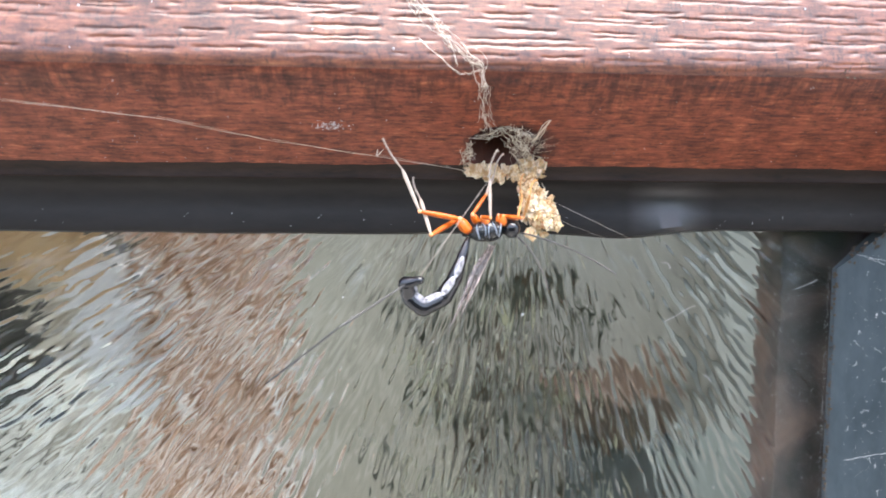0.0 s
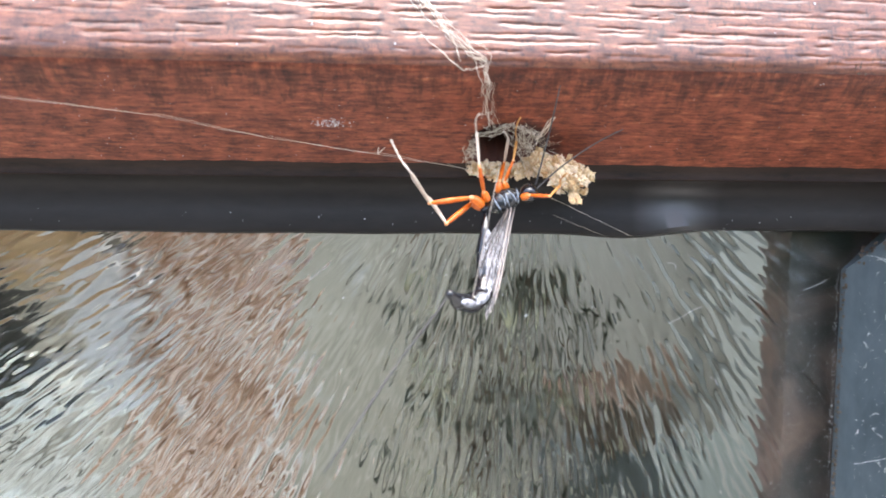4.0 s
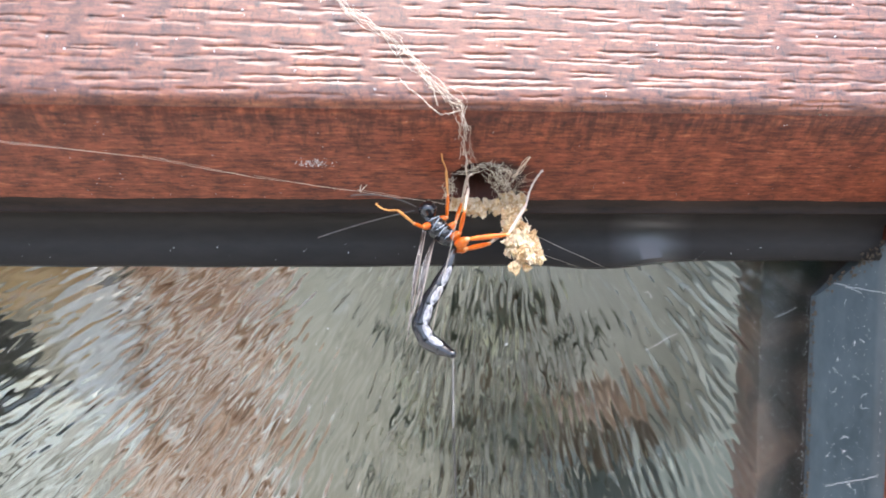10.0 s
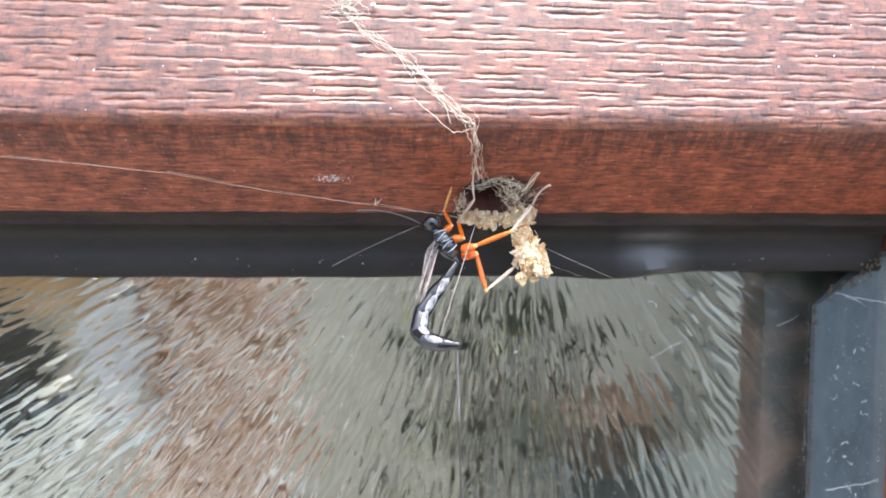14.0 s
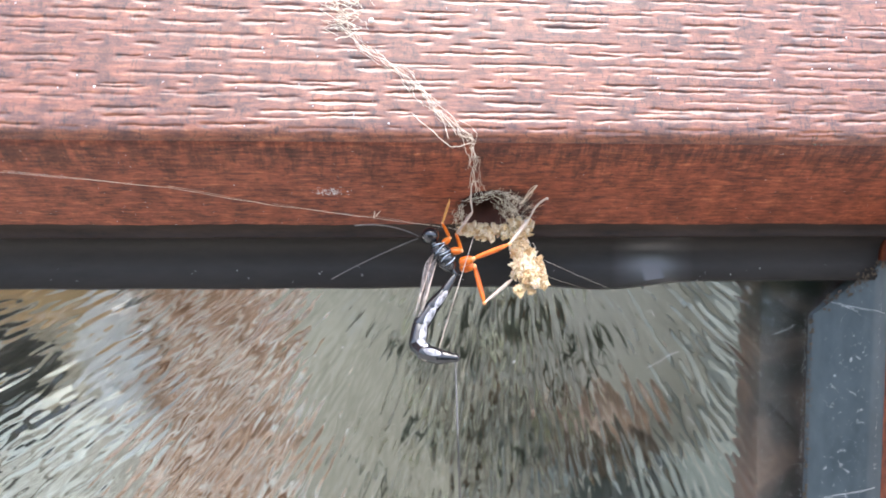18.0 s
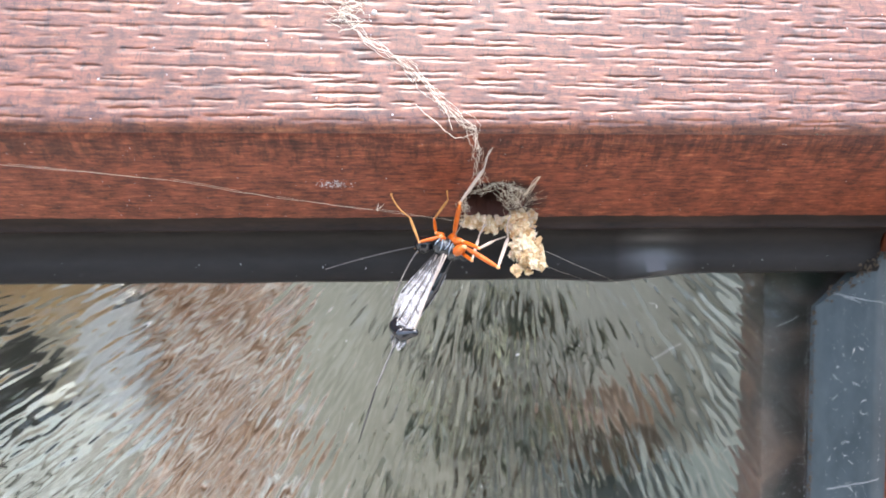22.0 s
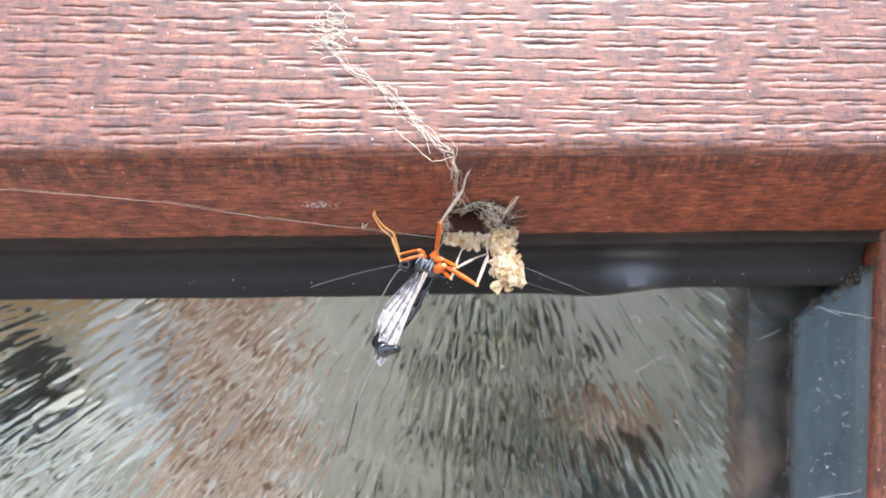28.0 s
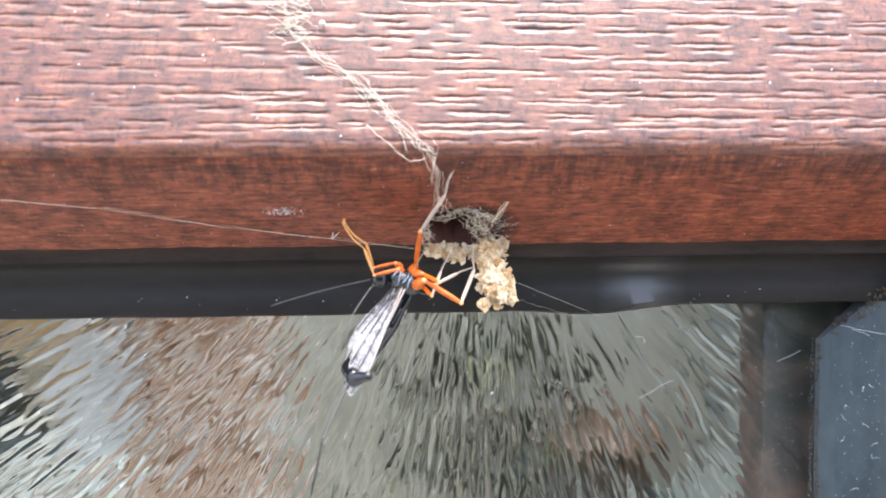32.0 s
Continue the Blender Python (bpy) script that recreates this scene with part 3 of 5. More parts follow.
def blurred_things():
    def box_thing(name, label, category, size, at, mat, bevel):
        tagged(part(name, block(size, at, bevel), mat, None), label, category)
    box_thing("painted_panel", "teal-grey painted panel below the wooden bowl", "panel", (84, 3, 170), (104, 228, -197), "teal", 0.6)
    # two added slabs stand in for the back wall's darker and teal tones
    box_thing("painted_door", "dull olive-grey slab standing in for a darker part of the wall", "door", (122, 6, 1420), (96, 316, -530), "drab", 3)
    box_thing("cabinet", "pale teal-grey slab standing in for a teal part of the wall", "cabinet", (150, 40, 1420), (236, 298, -530), "pale_teal", 3)
    box_thing("shelf", "cream painted shelf behind the obscured glass", "shelf", (62, 16, 3), (-81, 76, -45.2), "white", 0.8)
    box_thing("storage_tin", "glossy blue-white storage tin standing on the shelf", "tin", (10, 9, 24), (-57, 75, -31.7), "tin", 2.5)
    box_thing("pedestal", "teal-grey painted pedestal under the bowl", "pedestal", (22, 13, 1188), (36, 84, -652), "teal", 2)
    stand = Matrix.Rotation(radians(-90), 4, "Y")
    jar = part("jar", lathe([(0, 7.5), (0.8, 9.5), (4, 12.5), (8, 13), (11.5, 11), (13.5, 7), (14.2, 6), (15.6, 6.4), (16, 4.5)], 28, 0.5), "soot", None)
    jar.matrix_basis = Matrix.Translation((-0.078, 0.076, -0.0437)) @ stand
    tagged(jar, "dark glazed round jar standing on the shelf", "jar")
    bowl = part("bowl", lathe([(0, 8), (0.8, 9), (4, 13.5), (8, 16), (11.5, 17), (12.2, 16.6), (11.8, 15.8), (8.5, 14.8), (5, 12), (2.4, 6)], 32, 0.6), "umber", None)
    bowl.matrix_basis = Matrix.Translation((0.036, 0.084, -0.0579)) @ stand
    tagged(bowl, "dark brown turned wooden bowl behind the glass", "bowl")


def leaf_mesh(mat, seed):
    rng = random.Random(seed)
    long, wide = rng.uniform(9, 17), rng.uniform(0.7, 1.5)
    bm = bmesh.new()
    rows = []
    for i in range(7):
        k = i / 6
        w = wide * math.sin(math.pi * min(1, k * 0.95 + 0.03)) ** 0.8 + 0.05
        z = 1.2 * math.sin(k * 2.2)
        rows.append([bm.verts.new(Vector((k * long, v * w, z + 0.35 * abs(v) * w)) * MM) for v in (-1, 0, 1)])
    for p, q in zip(rows, rows[1:]):
        for i in range(2):
            bm.faces.new((p[i], p[i + 1], q[i + 1], q[i]))
    bmesh.ops.solidify(bm, geom=bm.faces[:], thickness=0.15 * MM)
    me = from_bm(bm)
    me.materials.append(M[mat])
    return me


def plant():
    rng = random.Random(17)
    pl = thing("house_plant", "dark leafy house plant standing behind the obscured glass", "plant", at=(18, 62, -82), lean=False)
    kinds = [leaf_mesh(m, i) for i, m in enumerate(["leaf_dark"] * 5 + ["leaf_dry"] * 3 + ["leaf_pale"] * 2 + ["leaf_grey"] * 3)]
    for n in range(9):
        top = Vector((rng.gauss(0, 11), rng.gauss(0, 5), rng.uniform(30, 62)))
        part("stem", tubes([(wander((0, 0, -60), top, 10, 0.6, rng), [0.9 - 0.07 * i for i in range(11)])], 6), "leaf_dry", pl)
    for n in range(210):
        x, z = max(-21 - rng.uniform(0, 3), min(16, rng.gauss(-8, 12))), 36 + rng.gauss(0, 20)
        if x > 6 and z > 50:
            x, z = x - 14, z - 14
        s = rng.uniform(0.45, 0.85)
        ob = new("leaf", rng.choice(kinds[8:10]) if x < -5 and z < 44 and rng.random() < 0.22 else rng.choice(kinds))
        ob.parent = pl
        ob.matrix_basis = Matrix.LocRotScale(Vector((x, max(-2.0, rng.gauss(3, 6)), z)) * MM, Euler((rng.uniform(0, 6.3), -1.57 + rng.gauss(0, 0.4), rng.uniform(0, 6.3))), (s, s, s))


blurred_things()
ground_bm = bmesh.new()
bmesh.ops.create_grid(ground_bm, x_segments=8, y_segments=8, size=400)
bmesh.ops.translate(ground_bm, verts=ground_bm.verts, vec=(0, 0, -1.25))
tagged(part("ground", ground_bm, "paving", None), "grey paved ground below the window", "ground", kind="structure")


# added out of view to block the low sky that glass and gasket reflect
tagged(part("hedge", block((3200, 300, 1430), (0, -1750, -535), 40), "hedge", None), "unseen dark green hedge added to keep low sky out of the reflections", "hedge", kind="structure")


# ---- silk, frass, dust ----
def on_chamfer(x, y, off=0.15):
    n = Vector((0, SLOPE, -1)).normalized()
    return Vector((x, y, SLOPE * y)) + n * off


def wander(a, b, steps, swing, rng):
    a, b = Vector(a), Vector(b)
    pts, d = [], Vector((0, 0, 0))
    for i in range(steps + 1):
        k = i / steps
        d = d * 0.75 + Vector((rng.gauss(0, swing), rng.gauss(0, swing * 0.4), rng.gauss(0, swing)))
        pts.append(a.lerp(b, k) + d * min(1, 4 * k, 4 * (1 - k)))
    return pts


def cobwebs():
    rng = random.Random(3)
    web = thing("cobweb", "dusty matted cobweb draped over the rail down to the hole", "cobweb")
    face = [(-11.6, -0.35, 12.4), (-11.0, -0.35, 10.6), (-9.3, -0.4, 8.1), (-6.2, -0.4, 6.2), (-4.9, -0.4, 4.6), (-3.6, -0.45, 2.9), (-1.9, -0.5, 1.6), (-0.7, -0.5, 0.4), (-0.3, 0.7, -0.8), (0.1, 3.8, -2.05), (0.7, 5.2, -2.7)]
    for n in range(8):
        side = rng.gauss(0, 0.36)
        pts = []
        for i in range(len(face) - 1):
            a = Vector(face[i]) + Vector((side + rng.gauss(0, 0.22), -abs(rng.gauss(0, 0.08)), rng.gauss(0, 0.22)))
            b = Vector(face[i + 1]) + Vector((side + rng.gauss(0, 0.22), -abs(rng.gauss(0, 0.08)), rng.gauss(0, 0.22)))
            pts += wander(a, b, 10, 0.10, rng)
        lo = rng.choice([0, 0, 8, 16, 30])
        hi = len(pts) - rng.choice([0, 0, 6, 14])
        part("strand", tubes([(pts[lo:hi], rng.uniform(0.008, 0.019))]), "silk", web)
    for n in range(16):
        c = Vector((-10.9 + rng.gauss(0, 0.7), -0.4, 10.8 + rng.gauss(0, 1.1)))
        pts = [c + Vector((0.8 * math.cos(a * (1 + n % 3)) + rng.gauss(0, 0.1), rng.uniform(-0.2, 0), 0.9 * math.sin(a) + rng.gauss(0, 0.1))) for a in [i * 0.35 for i in range(rng.randint(10, 22))]]
        part("strand", tubes([(pts, rng.uniform(0.008, 0.018))]), "silk", web)
    for a, b in (((-5.3, -0.4, 2.4), (-2.2, -0.4, -0.45)), ((-2.2, -0.4, -0.45), (-0.6, -0.3, 0.0)), ((-3.2, -0.4, 2.6), (-2.4, -0.3, 0.3))):
        part("strand", tubes([(wander(a, b, 12, 0.05, rng), 0.022)]), "silk", web)
    part("egg_case", lathe([(-0.22, 0.03), (-0.18, 0.12), (-0.06, 0.2), (0.07, 0.2), (0.18, 0.13), (0.22, 0.03)], 12), "dust", web, "small pale round egg case").location = Vector((-8.6, -0.6, 10.4)) * MM

    nest = thing("nest_web", "grey tangled web across the mouth of the hole", "cobweb")
    for n in range(60):
        a0 = rng.uniform(0.1, 1.15) * math.pi if n < 54 else rng.uniform(-0.4, 2.0)
        c0, c1 = a0, a0 + rng.gauss(0, 0.5)
        k0, k1 = rng.uniform(0.85, 1.12), rng.uniform(0.78, 1.1)
        p = on_chamfer(1.9 + 2.95 * math.cos(c0) * k0, 7.4 - 2.3 * math.sin(c0) * k0, rng.uniform(0.0, 0.5))
        q = on_chamfer(1.9 + 2.95 * math.cos(c1) * k1 + rng.uniform(0, 0.9), 7.4 - 2.3 * math.sin(c1) * k1, rng.uniform(0.0, 0.7))
        part("strand", tubes([(wander(p, q, 12, 0.11, rng), rng.uniform(0.007, 0.019))]), "nest_silk", nest)
    for n in range(28):
        p = on_chamfer(rng.uniform(1.6, 4.2), rng.uniform(5.3, 6.3), 0.35)
        q = on_chamfer(rng.uniform(3.0, 5.0), rng.uniform(7.0, 9.6), 0.55)
        part("strand", tubes([(wander(p, q, 16, 0.17, rng), rng.uniform(0.009, 0.021))]), "nest_silk", nest)
    for n in range(5):
        p = on_chamfer(4.4 + rng.gauss(0, 0.2), 6.3, 0.4)
        part("strand", tubes([(wander(p, on_chamfer(5.4 + rng.gauss(0, 0.12), 3.9, 0.6), 8, 0.04, rng), 0.03)]), "nest_silk", nest)
    for n in range(16):
        p = on_chamfer(-1.2 + rng.gauss(0, 0.25), rng.uniform(6.4, 9.2), 0.3)
        q = on_chamfer(-0.8 + rng.gauss(0, 0.3), rng.uniform(6.4, 9.8), 0.4)
        part("strand", tubes([(wander(p, q, 8, 0.14, rng), rng.uniform(0.011, 0.024))]), "nest_silk", nest)

        # fine threads spun out over the stained chamfer
    for n in range(16):
        a0 = rng.uniform(-0.5, 0.9)
        p = on_chamfer(1.9 + 2.9 * math.cos(a0), 7.4 - 2.2 * math.sin(a0), 0.2)
        k = rng.uniform(1.15, 1.75)
        q = on_chamfer(1.9 + 2.95 * k * math.cos(a0 + rng.gauss(0, 0.2)), 7.2 - 2.0 * k * math.sin(a0), 0.06)
        part("strand", tubes([(wander(p, q, 10, 0.06, rng), 0.008)]), "nest_silk", nest)
    line = thing("spider_thread", "long thin spider thread stretched along the chamfer", "thread")
    way = [on_chamfer(x, y, 0.35) for x, y in ((-60, 1.0), (-38.0, 2.9), (-25.7, 4.5), (-17.3, 6.6), (-8.8, 8.1), (-2.7, 9.3), (-0.6, 9.9))]
    pts = []
    for a, b in zip(way, way[1:]):
        pts += wander(a, b, 14, 0.025, rng)
    part("strand", tubes([(pts, 0.012)]), "silk", line)
    pts = []
    for a, b in zip(way, way[1:]):
        pts += wander(a + Vector((0, 0, 0.16)), b, 14, 0.03, rng)
    part("strand", tubes([(pts, 0.009)]), "silk", line)
    for n in range(5):
        c = on_chamfer(-8.8 + rng.gauss(0, 0.25), 8.0 + rng.gauss(0, 0.15), 0.45)
        part("tuft", tubes([(wander(c, c + Vector((rng.uniform(-0.3, 0.9), 0, rng.uniform(-0.3, 1.4))), 6, 0.05, rng), 0.02)]), "silk", line)
    low = thing("spider_thread", "fine spider thread hanging across the black gasket", "thread")
    part("strand", tubes([(wander((5.2, 8.0, -7.4), (14.2, 11.6, -10.4), 20, 0.015, rng), 0.01)]), "silk", low)
    part("strand", tubes([(wander((6.0, 8.0, -9.2), (12.0, 12.0, -10.3), 14, 0.015, rng), 0.007)]), "silk", low)
    wisp = thing("spider_thread", "fine spider threads across the dusty side gasket", "thread", lean=False)
    for a, b in (((37.4, 11.0, -14.7), (41.9, 9.2, -15.6)), ((41.9, 9.0, -15.6), (47.0, 2.2, -13.4)), ((38.4, 10.7, -15.0), (39.8, 10.3, -15.6)), ((37.3, 11.0, -35.0), (41.6, 9.6, -33.6))):
        part("strand", tubes([(wander(a, b, 12, 0.05, rng), 0.022)]), "dust", wisp)


def lint():
    rng = random.Random(5)
    for pts, label in (([(19.0, 12.2, -21.4), (20.3, 12.1, -20.7), (21.3, 12.2, -20.1), (22.2, 12.2, -19.8)], "bent pale fibre stuck to the glass"),
                       ([(18.6, 12.2, -15.6), (19.3, 12.1, -15.7), (19.5, 12.2, -16.2)], "short pale fibre stuck to the glass"),
                       ([(32.2, 12.2, -18.2), (33.6, 12.1, -17.6), (34.4, 12.2, -17.2)], "straight pale fibre stuck to the glass"),
                       ([(23.2, 12.2, -26.6), (23.7, 12.1, -26.9), (24.0, 12.2, -27.4)], "short pale fibre stuck to the glass")):
        t = thing("fibre", label, "fibre", lean=False)
        run = []
        for a, c in zip(pts, pts[1:]):
            run += wander(a, c, 5, 0.02, rng)
        part("strand", tubes([(run, 0.026)]), "dust", t)


def crumb_meshes(n, seed):
    out = []
    for i in range(n):
        rng = random.Random(seed + i)
        bm = bmesh.new()
        bmesh.ops.create_icosphere(bm, subdivisions=3, radius=MM)
        off = Vector((rng.uniform(0, 50), i, seed))
        for v in bm.verts:
            d = v.co.normalized()
            k = 1 + 0.8 * noise.noise(d * 1.7 + off) + 0.7 * noise.noise(d * 3.4 + off) + 0.35 * noise.noise(d * 7.5 + off)
            v.co = Vector((d.x, d.y * (0.45 + 0.1 * (i % 4)), d.z * 0.85)) * k * MM
        me = from_bm(bm)
        me.materials.append(M["frass"])
        out.append(me)
    return out


CRUMBS = crumb_meshes(10, 40)


def pile(thing_ob, spots, count, size, rng):
    """Crumbs heaped about a run of spots, in the thing's own space."""
    near = lambda d: max(-1.9 * d, min(1.9 * d, rng.gauss(0, d)))
    for i in range(count):
        k = rng.uniform(0, len(spots) - 1.001)
        a, b = Vector(spots[int(k)][:3]), Vector(spots[int(k) + 1][:3])
        spread = spots[int(k)][3]
        p = a.lerp(b, k % 1) + Vector((near(spread), near(spread * 0.6), near(spread)))
        ob = new("crumb", rng.choice(CRUMBS))
        ob.parent = thing_ob
        s = rng.uniform(*size)
        ob.matrix_basis = Matrix.LocRotScale(p * MM, Euler([rng.uniform(0, 6.3) for _ in range(3)]), (s, s * rng.uniform(0.7, 1.2), s * rng.uniform(0.7, 1.1)))


def frass():
    rng = random.Random(8)
    heap = thing("frass_heap", "pale crumbly frass caught in silk on the hole's lower rim", "frass")
    pile(heap, [(-0.6, 9.3, -4.9, 0.2), (0.6, 9.0, -5.1, 0.32), (2.0, 8.8, -5.2, 0.35), (3.4, 8.7, -5.1, 0.36), (4.6, 8.5, -4.9, 0.36), (5.4, 8.3, -4.8, 0.3)], 260, (0.07, 0.36), rng)
    clump = thing("frass_clump", "cream-coloured clump of frass hanging by silk below the hole", "frass", at=(4.95, 8.0, -8.84))
    pile(clump, [(-0.5, 0.2, 2.5, 0.3), (-0.6, 0.1, 1.8, 0.4), (-0.3, 0.0, 1.0, 0.5), (0.0, 0.0, 0.3, 0.6), (0.4, 0.0, -0.5, 0.6), (0.8, 0.0, -1.2, 0.4)], 250, (0.14, 0.5), rng)
    pile(clump, [(0.0, -0.2, 0.6, 0.4), (0.4, -0.25, -0.2, 0.5), (0.8, -0.2, -1.0, 0.4)], 40, (0.45, 0.75), rng)
    for i in range(12):
        part("silk_thread", tubes([(wander((rng.gauss(0, 0.5), 0.1, rng.uniform(-0.5, 1)), (rng.gauss(-0.3, 0.5), 0.4, rng.uniform(1.8, 3.2)), 8, 0.08, rng), 0.02)]), "silk", clump)
    return clump


def flecks(name, label, spots, mat, lean=True, sides=5):
    """Many tiny flat flakes as one object: (place, normal, radius) in mm."""
    rng = random.Random(len(spots))
    verts, faces = [], []
    for p, n, r in spots:
        n = Vector(n).normalized()
        u = n.orthogonal().normalized()
        w = n.cross(u)
        s = len(verts)
        tall = rng.uniform(0.5, 1.0)
        for k in range(sides):
            a = 2 * math.pi * k / sides + rng.uniform(-0.3, 0.3)
            q = r * rng.uniform(0.6, 1.3)
            verts.append((Vector(p) + u * math.cos(a) * q + w * math.sin(a) * q * tall) * MM)
        verts.append((Vector(p) + n * r * 0.7) * MM)
        for k in range(sides):
            faces.append((s + k, s + (k + 1) % sides, s + sides))
    me = bpy.data.meshes.new("mesh")
    me.from_pydata(verts, [], faces)
    me.materials.append(M[mat])
    ob = new(name, me)
    if lean:
        ob.matrix_basis = LEAN
    return tagged(ob, label, "dust", kind="stuff")


def dust():
    rng = random.Random(21)
    cn = Vector((0, SLOPE, -1)).normalized()
    spots = []
    for _ in range(170):
        x, y = rng.uniform(-42, 44), rng.uniform(0.8, 9.6)
        spots.append((on_chamfer(x, y, 0.0), cn, rng.choice([0.02, 0.02, 0.03, 0.05])))
    for _ in range(130):
        spots.append((on_chamfer(-12.3 + rng.gauss(0, 0.75), 5.35 + rng.gauss(0, 0.22), 0.0), cn, rng.uniform(0.02, 0.07)))
    flecks("dust_specks", "fine pale dust specks on the chamfer", spots, "dust")
    flecks("dust_specks", "fine pale dust specks on the embossed face", [((rng.uniform(-45, 48), -0.2, rng.uniform(1.0, 18)), (0, -1, 0), rng.choice([0.04, 0.05, 0.07, 0.1])) for _ in range(110)], "dust")
    flecks("dust_specks", "fine pale dust specks on the black gasket", [((rng.uniform(-45, 40), 12.6, rng.uniform(-9.2, -7.4)), (0, -1, 0), rng.choice([0.03, 0.04, 0.06])) for _ in range(46)], "dust")
    spots = [((rng.uniform(-48, 35), 12.29, rng.uniform(-40, -13.5)), (0, -1, 0), rng.choice([0.03, 0.04, 0.05, 0.08])) for _ in range(150)]
    spots += [((5.2, 12.29, -20.6), (0, -1, 0), 0.2), ((-11.9, 12.29, -18.9), (0, -1, 0), 0.12)]
    spots += [((35.7 - abs(rng.gauss(0, 0.16)), 12.29, rng.uniform(-42, -16)), (0, -1, 0), rng.uniform(0.02, 0.06)) for _ in range(170)]
    spots += [((rng.uniform(30, 35.7), 12.29, rng.uniform(-42, -13)), (0, -1, 0), rng.uniform(0.02, 0.06)) for _ in range(120)]
    flecks("dust_specks", "fine pale dust specks on the glass", spots, "dust", False)
    spots = []
    for _ in range(240):
        x = rng.uniform(37.0, 41.2)
        z = rng.uniform(-42, -16.6 + (x - 35.9) * 0.93)
        spots.append(((x, 11.33 - (x - 37.0) * 0.276, z), (-0.27, -0.96, 0), rng.choice([0.015, 0.02, 0.02, 0.03, 0.045])))
    spots += [((41.8 + rng.gauss(0, 0.1), 9.6, rng.uniform(-42, -12)), (-0.7, -0.7, 0), rng.uniform(0.015, 0.045)) for _ in range(130)]
    flecks("dust_specks", "white dust and lint specks on the side gasket", spots, "dust", False)
    spots = []
    for _ in range(300):
        k = rng.random()
        spots.append(((42.4 + 6.2 * k, 8.05 - 7.35 * k, rng.uniform(-42, -8)), (-0.76, -0.64, 0), rng.uniform(0.03, 0.09)))
    flecks("dust_specks", "pale dust specks on the upright rail", spots, "dust", False)
    grime = thing("corner_grime", "brown crumbs of dirt and moss in the corner of the gaskets", "dirt", lean=False)
    for i in range(90):
        k = rng.random()
        ob = new("crumb", rng.choice(GRIT))
        ob.parent = grime
        s = rng.uniform(0.05, 0.2)
        ob.matrix_basis = Matrix.LocRotScale(Vector((37.0 + 5.6 * k + rng.gauss(0, 0.3), 11.1 - 2.6 * k + rng.gauss(0, 0.2), -15.0 + 5.4 * k + rng.gauss(0, 0.4))) * MM, Euler((rng.uniform(0, 6), rng.uniform(0, 6), 0)), (s, s * 0.8, s * 0.7))
    for i in range(110):
        ob = new("crumb", rng.choice(GRIT))
        ob.parent = grime
        s = rng.uniform(0.05, 0.15)
        ob.matrix_basis = Matrix.LocRotScale(Vector((35.95 + rng.gauss(0, 0.1), 11.85 + rng.gauss(0, 0.12), rng.uniform(-41, -16.4))) * MM, Euler((rng.uniform(0, 6), rng.uniform(0, 6), 0)), (s, s * 0.8, s))
    for i in range(16):
        c = Vector((rng.uniform(37.2, 41.0), 0, rng.uniform(-40, -19)))
        c.y = 11.28 - (c.x - 37.0) * 0.276 - 0.06
        lint_ob = thing("fibre", "short curled white fibre on the side gasket", "fibre", "lint on the side gasket", lean=False)
        part("strand", tubes([(wander(c, c + Vector((rng.uniform(-0.8, 0.8), -0.03, rng.uniform(-0.5, 0.5))), 6, 0.12, rng), 0.018)]), "dust", lint_ob)
    beads = thing("dirt_fleck", "brown flecks of dirt on the rounded edge of the rail", "dirt")
    for i in range(9):
        ob = new("crumb", GRIT[i % 4])
        ob.parent = beads
        s = rng.uniform(0.05, 0.13)
        ob.matrix_basis = Matrix.LocRotScale(Vector((28.3 + rng.gauss(0, 0.3), 0.05, 0.75 + rng.gauss(0, 0.3))) * MM, Euler((i, 2 * i, 0)), (s, s, s))


lint()
plant()
GRIT = [me.copy() for me in CRUMBS[:4]]
for grit in GRIT:
    grit.materials[0] = M["dirt"]
cobwebs()
CLUMP = frass()
dust()


